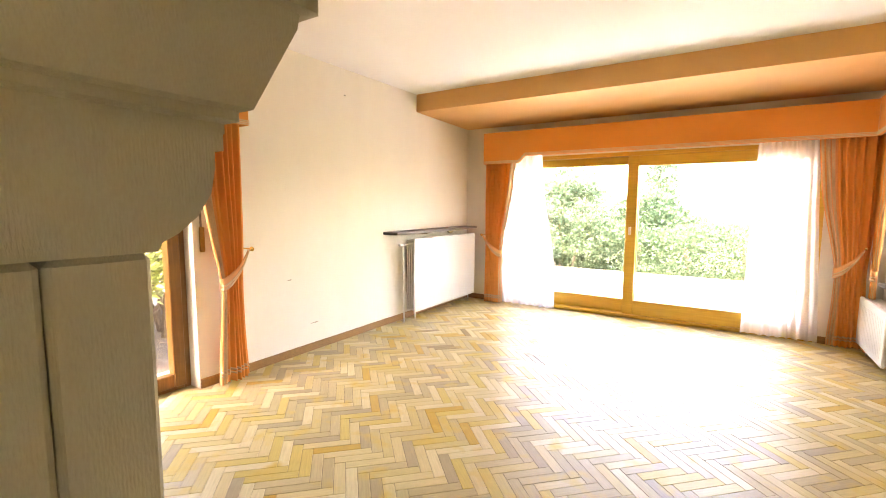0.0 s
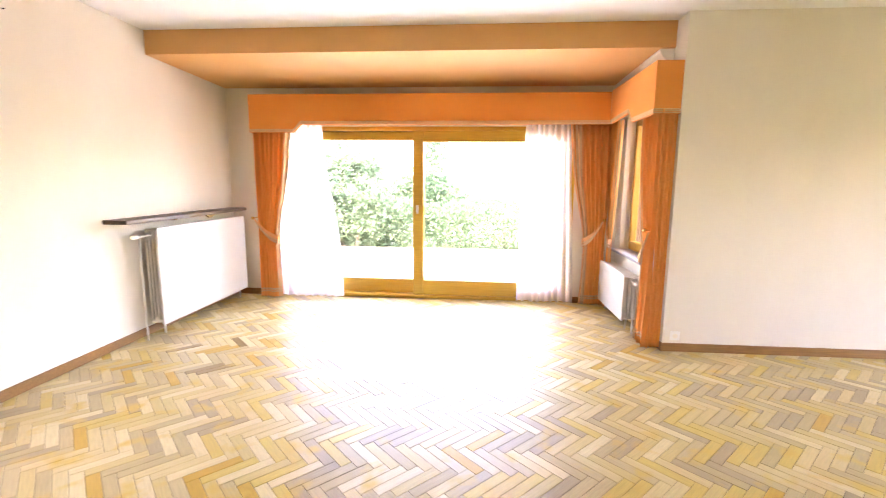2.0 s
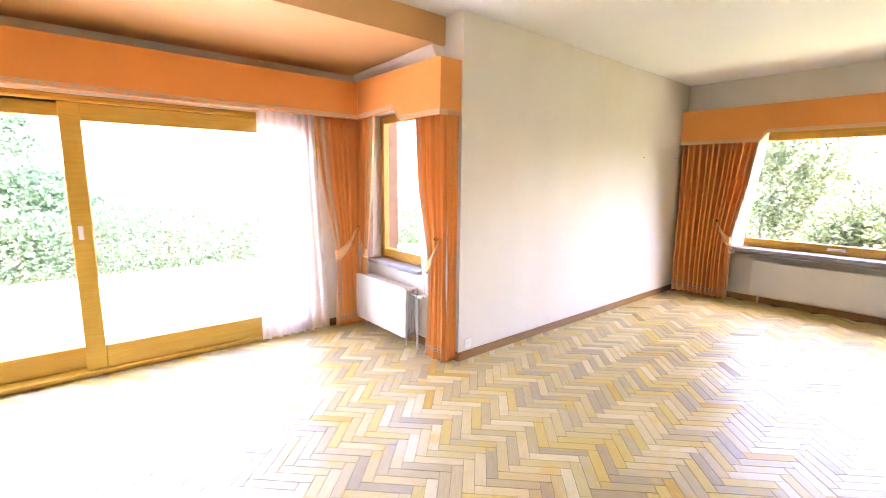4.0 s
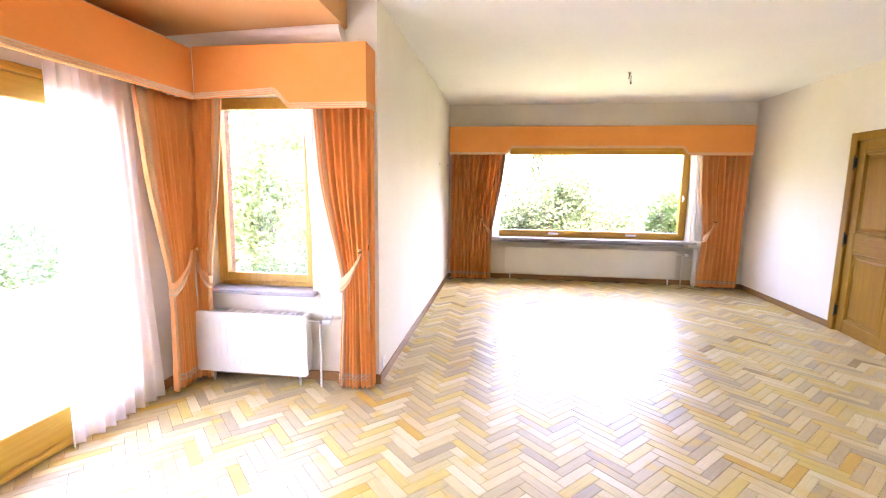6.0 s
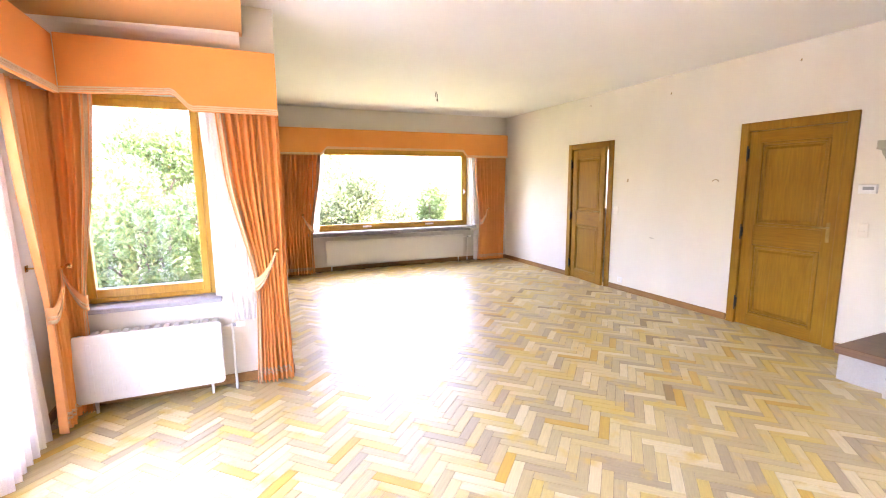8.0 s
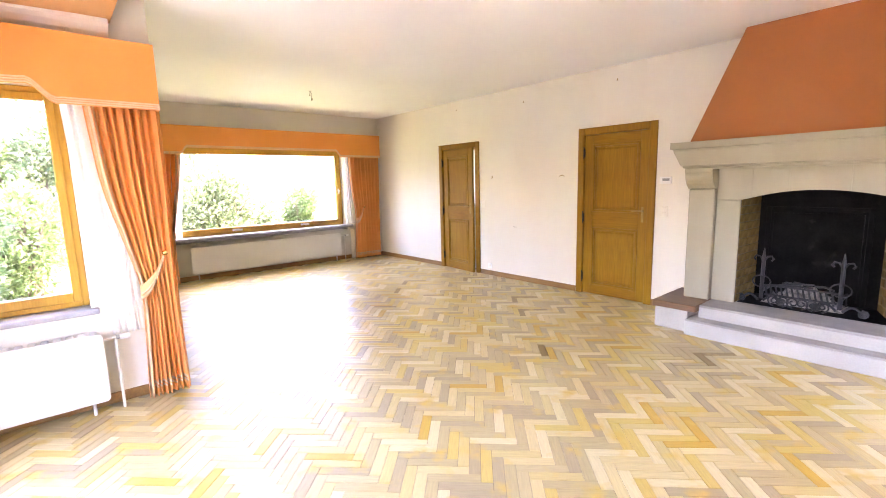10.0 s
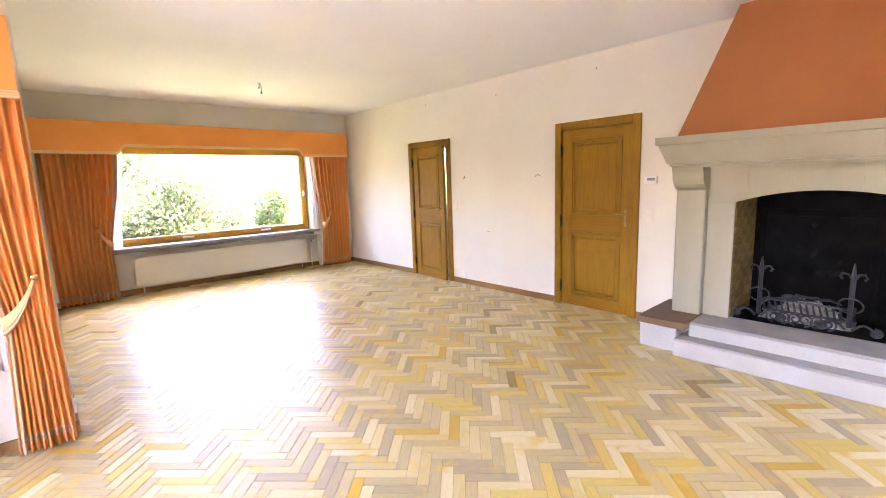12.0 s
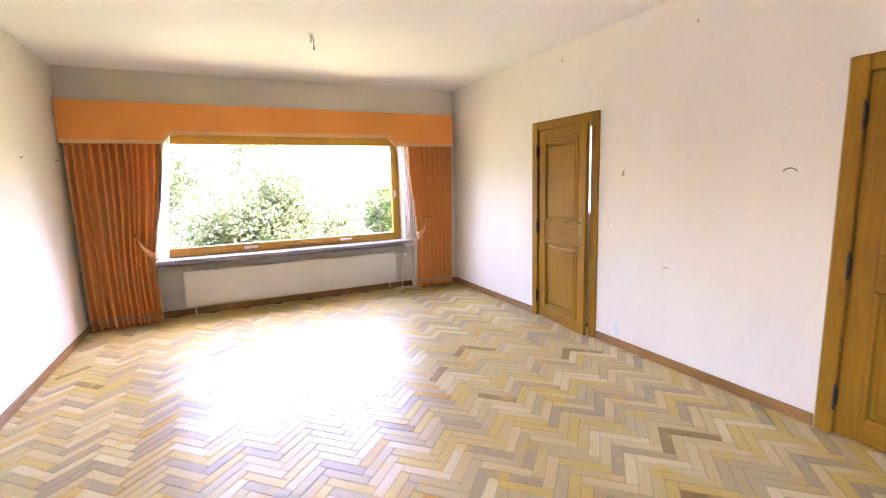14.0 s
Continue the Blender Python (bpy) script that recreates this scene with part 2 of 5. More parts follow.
M_BRICK = surface("yellow_firebrick", (0.13, 0.08, 0.026), (0.25, 0.16, 0.055), 12, 0.9, 0.5, 120, spots=((0.10, 0.07, 0.045), 6, 0.60))
M_MORTAR = surface("sooty_mortar", (0.12, 0.10, 0.07), (0.20, 0.17, 0.12), 12, 0.95, 0.5, 120)
M_RAD = surface("white_radiator_enamel", (0.60, 0.575, 0.52), (0.65, 0.625, 0.57), 2, 0.32, 0.02, 60)
M_PLASTIC = surface("white_plastic", (0.76, 0.75, 0.71), (0.80, 0.79, 0.75), 4, 0.4, 0.0)
M_GREYPLASTIC = surface("grey_plastic", (0.22, 0.22, 0.21), (0.28, 0.28, 0.27), 4, 0.4, 0.0)
M_BRASS = surface("polished_brass", (0.70, 0.46, 0.14), (0.80, 0.56, 0.20), 20, 0.22, 0.0, metal=1.0)
M_OLDBRASS = surface("tarnished_brass", (0.26, 0.165, 0.05), (0.38, 0.25, 0.085), 20, 0.35, 0.1, metal=1.0)
M_SILL = surface("grey_stone_sill", (0.26, 0.25, 0.26), (0.38, 0.37, 0.375), 14, 0.45, 0.1, 200)
M_BELT = surface("grey_shutter_belt", (0.12, 0.11, 0.09), (0.19, 0.17, 0.14), 40, 0.8, 0.2)
M_GAP = surface("dark_floor_joint", (0.10, 0.07, 0.04), (0.16, 0.11, 0.06), 10, 0.9, 0.1)
M_PLANK = [plank_material("parquet_block", False, k) for k in (0, 1)]
M_PLANKS = [plank_material("parquet_field", True, k) for k in (0, 1)]
M_GLASS = glass_material()
M_LAWN = surface("lawn_grass", (0.12, 0.15, 0.060), (0.19, 0.22, 0.10), 1.5, 0.95, 0.8, 60)
M_PAVE = surface("pale_terrace_stone", (0.50, 0.45, 0.38), (0.60, 0.55, 0.47), 3, 0.9, 0.3, 60)
M_EARTH = surface("dry_bed_earth", (0.05, 0.036, 0.026), (0.10, 0.075, 0.055), 5, 0.95, 0.9, 40, spots=((0.20, 0.14, 0.09), 9, 0.60))
M_LEAF = leaf_material("laurel_leaf", (0.055, 0.100, 0.030), (0.11, 0.18, 0.055), (0.23, 0.29, 0.12))
M_LEAF2 = leaf_material("rhododendron_leaf", (0.045, 0.080, 0.028), (0.115, 0.160, 0.065), (0.29, 0.31, 0.19))
M_LEAF3 = leaf_material("sunlit_yellow_green_leaf", (0.06, 0.09, 0.020), (0.15, 0.19, 0.045), (0.34, 0.36, 0.12))
# teal cast in these greens imitates flare haze over the north garden
M_HAZEHEDGE = leaf_material("hazed_hedge_leaf", (0.026, 0.068, 0.036), (0.055, 0.118, 0.064), (0.11, 0.17, 0.092))
M_BARK = surface("grey_brown_bark", (0.08, 0.06, 0.045), (0.17, 0.13, 0.10), 12, 0.95, 0.8, 60)
M_FACADE = surface("reddish_brown_facade_brick", (0.19, 0.095, 0.055), (0.30, 0.165, 0.10), 9, 0.9, 0.5, 60, (0.6, 0.6, 2.5))
M_ROOF = surface("outside_render", (0.55, 0.52, 0.47), (0.62, 0.59, 0.54), 2, 0.9, 0.2)
# plaster darkened below the wallpaper: the recess's shade is in the colour
M_SHADEGREY = surface("shade_grey_plaster", (0.52, 0.485, 0.415), (0.58, 0.545, 0.475), 3, 0.85, 0.15, 120)
for _m in (M_SOOT, M_BRICK, M_MORTAR):
    _m.node_tree.nodes["Principled BSDF"].inputs["Specular IOR Level"].default_value = 0.08
M_DIRTMARK = surface("dark_scuff", (0.40, 0.34, 0.25), (0.50, 0.45, 0.36), 60, 0.9, 0.0)


def comb(m, period):
    """Fine upright tooling lines cut into stone."""
    n, l = m.node_tree.nodes, m.node_tree.links
    tc, wv, bp = n.new("ShaderNodeTexCoord"), n.new("ShaderNodeTexWave"), n.new("ShaderNodeBump")
    wv.bands_direction = "DIAGONAL"
    mp = n.new("ShaderNodeMapping")
    mp.inputs["Scale"].default_value = (1, 1, 0.012)
    wv.inputs["Scale"].default_value, wv.inputs["Distortion"].default_value = 0.628 / period, 0.7
    wv.inputs["Detail"].default_value, wv.inputs["Detail Scale"].default_value = 1, 0.5
    bp.inputs["Strength"].default_value, bp.inputs["Distance"].default_value = 0.12, 0.0012
    b = n["Principled BSDF"]
    old = b.inputs["Normal"].links[0].from_socket
    l.new(tc.outputs["Object"], mp.inputs[0]), l.new(mp.outputs[0], wv.inputs[0])
    l.new(wv.outputs["Fac"], bp.inputs["Height"]), l.new(old, bp.inputs["Normal"]), l.new(bp.outputs[0], b.inputs["Normal"])


comb(M_STONE, 0.005)


# ---- building helpers ----
def finish(name, bm, material, parent=None, label="", smooth=False):
    bmesh.ops.recalc_face_normals(bm, faces=bm.faces)
    me = bpy.data.meshes.new(name)
    bm.to_mesh(me)
    bm.free()
    if smooth:
        for p in me.polygons:
            p.use_smooth = True
    me.materials.append(material)
    ob = new(name, me)
    if parent is not None:
        ob.parent = parent
        ob.matrix_parent_inverse = parent.matrix_world.inverted()
    if label:
        ob["label"] = label
    return ob


def part(name, bm, material, parent, label="", smooth=False):
    return finish(name, bm, material, parent, label, smooth)


def structure(name, bm, material, label="", category="", smooth=False):
    ob = finish(name, bm, material, None, "", smooth)
    return tagged(ob, label, category, kind="structure")


def thing(name, at, label, category, group=""):
    ob = new(name)
    ob.location = at
    bpy.context.view_layer.update()
    return tagged(ob, label, category, group)


def box(bm, x0, x1, y0, y1, z0, z1, bevel=0.0, seg=1):
    made = bmesh.ops.create_cube(bm, size=1.0, matrix=Matrix.Translation(((x0 + x1) / 2, (y0 + y1) / 2, (z0 + z1) / 2)) @ Matrix.Diagonal((abs(x1 - x0), abs(y1 - y0), abs(z1 - z0), 1)))
    if bevel:
        edges = {e for v in made["verts"] for e in v.link_edges}
        bmesh.ops.bevel(bm, geom=list(edges), offset=bevel, segments=seg, affect="EDGES", profile=0.5)
    return bm


def boxes(*rows, bevel=0.0, seg=1):
    bm = bmesh.new()
    for r in rows:
        box(bm, *r, bevel=bevel, seg=seg)
    return bm


def prism(bm, poly, place, d0, d1):
    """Extrude a 2D outline; place(a, d, b) gives the world point."""
    f = [bm.verts.new(place(a, d0, b)) for a, b in poly]
    k = [bm.verts.new(place(a, d1, b)) for a, b in poly]
    n = len(poly)
    bm.faces.new(f), bm.faces.new(k[::-1])
    for i in range(n):
        bm.faces.new((f[i], k[i], k[(i + 1) % n], f[(i + 1) % n]))
    return bm


def tube(bm, pts, r, seg=8, r1=None):
    """A round bar along points; r1: radius at the end."""
    pts = [Vector(p) for p in pts]
    rings, n = [], len(pts)
    for i, p in enumerate(pts):
        t = (pts[min(i + 1, n - 1)] - pts[max(i - 1, 0)]).normalized()
        side = t.cross(Vector((0.31, 0.42, 0.85)))
        side.normalize()
        up = t.cross(side)
        rr = r if r1 is None else r + (r1 - r) * i / (n - 1)
        rings.append([bm.verts.new(p + rr * (math.cos(a) * side + math.sin(a) * up)) for a in [2 * math.pi * k / seg for k in range(seg)]])
    for a, b in zip(rings, rings[1:]):
        for k in range(seg):
            bm.faces.new((a[k], a[(k + 1) % seg], b[(k + 1) % seg], b[k]))
    bm.faces.new(rings[0][::-1]), bm.faces.new(rings[-1])
    return bm


def ball(bm, at, r, squash=(1, 1, 1)):
    bmesh.ops.create_uvsphere(bm, u_segments=14, v_segments=9, radius=r, matrix=Matrix.Translation(at) @ Matrix.Diagonal((*squash, 1)))
    return bm


class Face:
    """A wall's inner face: a runs along it, d into the room, z up."""

    def __init__(self, way, at):
        self.way, self.at = way, at

    def __call__(self, a, d, z):
        if self.way == "N":
            return Vector((a, self.at - d, z))
        if self.way == "S":
            return Vector((a, self.at + d, z))
        if self.way == "E":
            return Vector((self.at - d, a, z))
        return Vector((self.at + d, a, z))

    def box(self, bm, a0, a1, d0, d1, z0, z1, bevel=0.0, seg=1):
        p, q = self(a0, d0, z0), self(a1, d1, z1)
        return box(bm, min(p.x, q.x), max(p.x, q.x), min(p.y, q.y), max(p.y, q.y), z0, z1, bevel, seg)


def wall(name, face, a0, a1, z0, z1, thick, holes, label, material=None):
    """A wall with real openings; outer faces only."""
    aa = sorted({a0, a1, *[h[0] for h in holes], *[h[1] for h in holes]})
    zz = sorted({z0, z1, *[h[2] for h in holes], *[h[3] for h in holes]})
    bm = bmesh.new()

    def solid(i, j):
        if not (0 <= i < len(aa) - 1 and 0 <= j < len(zz) - 1):
            return False
        a, z = (aa[i] + aa[i + 1]) / 2, (zz[j] + zz[j + 1]) / 2
        return not any(h[0] < a < h[1] and h[2] < z < h[3] for h in holes)

    def quad(*pts):
        bm.faces.new([bm.verts.new(face(*p)) for p in pts])

    for i in range(len(aa) - 1):
        for j in range(len(zz) - 1):
            if not solid(i, j):
                continue
            a, b, c, d = aa[i], aa[i + 1], zz[j], zz[j + 1]
            quad((a, 0, c), (b, 0, c), (b, 0, d), (a, 0, d))
            quad((a, -thick, c), (a, -thick, d), (b, -thick, d), (b, -thick, c))
            if not solid(i - 1, j):
                quad((a, 0, c), (a, 0, d), (a, -thick, d), (a, -thick, c))
            if not solid(i + 1, j):
                quad((b, 0, c), (b, -thick, c), (b, -thick, d), (b, 0, d))
            if not solid(i, j - 1):
                quad((a, 0, c), (a, -thick, c), (b, -thick, c), (b, 0, c))
            if not solid(i, j + 1):
                quad((a, 0, d), (b, 0, d), (b, -thick, d), (a, -thick, d))
    bmesh.ops.remove_doubles(bm, verts=bm.verts, dist=1e-5)
    return structure(name, bm, material or M_WALL, label, "wall")


# ---- the room ----
WX, EX, SY, NY, BX, BY, H = -2.12, 6.64, 0.03, 6.03, 2.54, 4.52, 2.765
BEAM_Y, BEAM_Z, SOF_Z = 4.73, 2.555, 2.515
W, E, S, N, BE, NE = Face("W", WX), Face("E", EX), Face("S", SY), Face("N", NY), Face("E", BX), Face("N", BY)

wall("wall_west", W, -0.22, 6.33, 0, 3.0, 0.3, [(0.75, 1.90, 0.0, 2.12)], "cream papered wall with a few small nail marks")
wall("wall_south", S, WX, EX, 0, 3.0, 0.25, [(1.09, 1.93, 0, 2.03), (3.84, 4.67, 0, 2.03), (-1.0, 0.10, 0.13, 1.50)], "pinkish cream papered wall with two door openings")
wall("wall_north", N, WX, BX, 0, 3.0, 0.3, [(-1.62, 2.04, 0.0, 2.07)], "shaded cream wall round the sliding window")
wall("wall_bay_side", BE, BY, 6.33, 0, 3.0, 0.3, [(5.03, 5.86, 0.68, 2.13)], "cream bay side wall with a small window opening")
wall("wall_north_east", NE, BX + 0.3, EX, 0, 3.0, 0.3, [], "plain cream papered wall with a faint sheen")
wall("wall_east", E, -0.22, 4.82, 0, 3.0, 0.35, [(0.82, 3.84, 0.60, 2.12), (0.68, 3.88, 0.0, 0.60)], "cream end wall with a wide window and radiator niche")
# niche back, its shade behind the radiator painted in as grey
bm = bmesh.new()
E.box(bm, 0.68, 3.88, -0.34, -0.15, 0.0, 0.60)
structure("wall_niche", bm, M_SHADEGREY, "plaster back of the radiator niche, greyed for its shade", "wall")

structure("floor", boxes((WX, EX, SY - 0.25, NY, -0.12, -0.004), (EX, EX + 0.2, 0.6, 3.9, -0.12, -0.004)), M_GAP, "herringbone parquet of pale yellowish varnished oak blocks", "floor")
structure("ceiling", boxes((WX - 0.3, EX + 0.35, -0.22, BEAM_Y, H, H + 0.24), (BX + 0.002, EX + 0.35, BEAM_Y, 4.82, H, H + 0.24)), M_CEIL, "smooth white painted ceiling", "ceiling")
bm = bmesh.new()
prism(bm, [(BEAM_Y, H + 0.24), (BEAM_Y, BEAM_Z), (NY, SOF_Z), (NY, H + 0.24)], lambda a, d, b: Vector((d, a, b)), WX, BX)
structure("ceiling_bay", bm, M_BAYPAINT, "dropped bay ceiling painted orange brown with a deep front edge", "ceiling")
bm = bmesh.new()
prof = [(0, 2.43), (0.03, 2.43), (0.05, 2.445), (0.075, 2.47), (0.10, 2.50), (0.115, 2.525), (0.115, 2.55), (0, 2.55)]
prism(bm, prof, lambda a, d, b: BE(d, a, b), BEAM_Y + 0.02, NY - 0.002)
structure("trim", bm, M_CORNICE, "cream moulded cornice under the orange bay ceiling", "cornice")
structure("roof_slab", boxes((WX - 0.6, EX + 0.7, -3.6, 4.82 + 0.4, 3.006, 3.2), (WX - 0.6, BX + 0.7, 5.22, 6.7, 3.006, 3.2)), M_ROOF, "flat roof over the room", "roof")

# skirting
bm = bmesh.new()
W.box(bm, 1.905, NY, 0, 0.014, 0, 0.075, 0.003)
structure("baseboard_west", bm, M_BASE, "low brown wooden skirting board", "baseboard")
for i, (a, b) in enumerate(((0.72, 1.022), (2.02, 3.765), (4.735, EX))):
    bm = bmesh.new()
    S.box(bm, a, b, 0, 0.014, 0, 0.075, 0.003)
    structure("baseboard_south_%d" % (i + 1), bm, M_BASE, "low brown wooden skirting board", "baseboard")
bm = bmesh.new()
NE.box(bm, BX - 0.0, EX, 0, 0.014, 0, 0.075, 0.003)
structure("baseboard_north_east", bm, M_BASE, "low brown wooden skirting board", "baseboard")
bm = bmesh.new()
BE.box(bm, BY - 0.014, NY, 0, 0.014, 0, 0.075, 0.003)
structure("baseboard_bay", bm, M_BASE, "low brown wooden skirting board", "baseboard")
bm = bmesh.new()
for a, b in ((WX, -1.63), (2.05, BX)):
    N.box(bm, a + 0.015, b - 0.015, 0, 0.014, 0, 0.075, 0.003)
structure("baseboard_north", bm, M_BASE, "low brown wooden skirting board", "baseboard")
bm = bmesh.new()
E.box(bm, 0.03, 0.68, 0, 0.014, 0, 0.075, 0.003), E.box(bm, 3.88, 4.505, 0, 0.014, 0, 0.075, 0.003), E.box(bm, 0.69, 3.87, -0.15, -0.136, 0, 0.075, 0.003)
structure("baseboard_east", bm, M_BASE, "low brown wooden skirting board", "baseboard")

# hall behind the doors; unseen east opening added to brighten the door gap
structure("wall_hall", boxes((0.3, 5.6, -2.0, -1.8, 0, 2.9), (0.1, 0.3, -2.0, -0.22, 0, 2.9), (5.6, 5.8, -2.0, -0.222, 0, 1.0), (5.6, 5.8, -2.0, -0.222, 2.25, 2.9), (5.6, 5.8, -2.0, -1.75, 1.0, 2.25), (5.6, 5.8, -0.8, -0.222, 1.0, 2.25)), M_SHADEGREY, "greyish hall walls with an added opening that lights the door gap", "wall")
structure("floor_hall", boxes((0.1, 5.8, -2.0, -0.222, -0.12, -0.002)), M_HEARTHTOP, "grey hall floor", "floor")
structure("ceiling_hall", boxes((0.1, 5.8, -2.0, -0.222, 2.9, 3.0)), M_CEIL, "white hall ceiling", "ceiling")


# ---- windows ----
def pane(face, a0, a1, d, z0, z1, parent):
    bm = bmesh.new()
    face.box(bm, a0, a1, d - 0.004, d + 0.004, z0, z1)
    ob = part("pane", bm, M_GLASS, parent)
    ob.visible_shadow = False
    return ob


def rails(face, a0, a1, z0, z1, d0, d1, w, name, parent, material=M_WINWOOD, bottom=None, bevel=0.006):
    """A frame of four rails."""
    bot = bottom or w
    bm = bmesh.new()
    face.box(bm, a0, a0 + w, d0, d1, z0, z1, bevel), face.box(bm, a1 - w, a1, d0, d1, z0, z1, bevel)
    face.box(bm, a0 + w, a1 - w, d0 + 0.002, d1 - 0.002, z1 - w, z1, bevel), face.box(bm, a0 + w, a1 - w, d0 + 0.002, d1 - 0.002, z0, z0 + bot, bevel)
    return part(name, bm, material, parent)


def window(name, at, label):
    w = thing(name, at, label, "window")
    return tagged(w, kind="structure")


# sliding window to the terrace; its wood colour is paled for the flare
w1 = window("window_1", (0.24, NY, 0), "wide golden wood sliding window with two tall panes")
rails(N, -1.62, 2.04, 0.0, 2.07, -0.16, 0.0, 0.05, "window_frame", w1, M_FLAREWOOD, bottom=0.03)
bm = bmesh.new()
N.box(bm, -1.57, 1.99, -0.15, 0.015, 2.02, 2.045, 0.004), N.box(bm, -1.57, 1.99, -0.15, 0.03, 0.03, 0.05, 0.004)
part("track", bm, M_FLAREWOOD, w1)
left = rails(N, -1.57, 0.275, 0.05, 2.02, -0.135, -0.085, 0.10, "sash", w1, M_FLAREWOOD, bottom=0.17)
right = rails(N, 0.145, 1.99, 0.05, 2.02, -0.06, 0.0, 0.125, "sash", w1, M_FLAREWOOD, bottom=0.18)
pane(N, -1.48, 0.18, -0.11, 0.20, 1.93, left), pane(N, 0.26, 1.88, -0.03, 0.22, 1.91, right)
bm = bmesh.new()
N.box(bm, 0.185, 0.215, 0.0, 0.022, 1.05, 1.15, 0.005)
part("pull_handle", bm, M_PLASTIC, right, "small white pull handle")
bm = bmesh.new()
N.box(bm, -1.63, 2.05, -0.28, -0.165, -0.04, 0.0, 0.004)
part("threshold", bm, M_SILL, w1)

# small bay side window
w2 = window("window_2", (BX, 5.4, 0.7), "narrow golden wood casement above a grey stone sill")
rails(BE, 5.03, 5.86, 0.70, 2.13, -0.17, -0.10, 0.04, "window_frame", w2)
sash = rails(BE, 5.065, 5.825, 0.735, 2.095, -0.15, -0.085, 0.05, "sash", w2, bottom=0.065)
pane(BE, 5.11, 5.78, -0.12, 0.79, 2.05, sash)
bm = bmesh.new()
BE.box(bm, 4.99, 5.90, -0.10, 0.075, 0.665, 0.697, 0.006)
BE.box(bm, 5.032, 5.858, -0.30, -0.102, 0.682, 0.699)
part("window_sill", bm, M_SILL, w2, "grey stone sill")

bm = bmesh.new()
BE.box(bm, 5.842, 5.858, -0.302, -0.172, 0.70, 2.128), BE.box(bm, 5.032, 5.048, -0.302, -0.172, 0.70, 2.128)
part("outer_reveal", bm, M_FACADE, w2, "reddish brown brick reveal outside the glass")

# wide east window
w3 = window("window_3", (EX, 2.26, 0.7), "wide golden wood picture window with stone sill")
rails(E, 0.82, 3.84, 0.70, 2.12, -0.25, -0.17, 0.05, "window_frame", w3)
sash = rails(E, 0.865, 3.795, 0.745, 2.08, -0.23, -0.15, 0.065, "sash", w3)
pane(E, 0.92, 3.74, -0.20, 0.80, 2.03, sash)
bm = bmesh.new()
E.box(bm, 0.72, 3.91, -0.17, 0.06, 0.655, 0.70, 0.006)
E.box(bm, 0.822, 3.838, -0.345, -0.172, 0.602, 0.699)
part("window_sill", bm, M_SILL, w3, "grey stone sill")
bm = bmesh.new()
E.box(bm, 0.89, 0.91, -0.15, -0.125, 1.30, 1.40, 0.004), E.box(bm, 0.89, 0.905, -0.125, -0.09, 1.33, 1.37, 0.004)
part("window_handle", bm, M_PLASTIC, w3, "small white window handle")
bm = bmesh.new()
E.box(bm, 3.75, 3.77, -0.15, -0.125, 1.30, 1.40, 0.004), E.box(bm, 3.755, 3.77, -0.125, -0.09, 1.33, 1.37, 0.004)
part("window_handle", bm, M_PLASTIC, w3, "small white window handle")
bm = bmesh.new()
for a in (1.55, 2.75):
    E.box(bm, a, a + 0.16, -0.15, -0.13, 0.745, 0.775, 0.004)
part("drain_cap", bm, M_PLASTIC, w3, "white plastic cover strip")

# west glazed door
w4 = window("window_4", (WX, 1.3, 0), "tall brown wood glazed door with roller shutter above")
rails(W, 0.75, 1.90, 0.0, 2.12, -0.20, -0.12, 0.05, "window_frame", w4, M_DOORWOOD, bottom=0.03)
sash = rails(W, 0.795, 1.855, 0.03, 2.09, -0.19, -0.105, 0.085, "sash", w4, M_DOORWOOD, bottom=0.10)
pane(W, 0.87, 1.78, -0.15, 0.12, 2.02, sash)
bm = bmesh.new()
for k in range(6):
    W.box(bm, 0.80, 1.85, -0.265, -0.25, 1.86 + k * 0.045, 1.90 + k * 0.045, 0.004)
part("roller_shutter", bm, M_PLASTIC, w4, "white slats of a raised roller shutter")
bm = bmesh.new()
W.box(bm, 0.75, 1.90, -0.30, -0.20, -0.03, 0.03, 0.004)
part("threshold", bm, M_SILL, w4)
belt = thing("shutter_belt", W(1.96, 0, 1.2), "grey roller shutter belt with slim wall box", "shutter belt")
bm = bmesh.new()
W.box(bm, 1.953, 1.968, 0.004, 0.007, 1.22, 2.10)
part("belt", bm, M_BELT, belt)
bm = bmesh.new()
W.box(bm, 1.945, 1.982, 0, 0.02, 1.05, 1.24, 0.005)
part("winder_box", bm, M_OLDBRASS, belt)


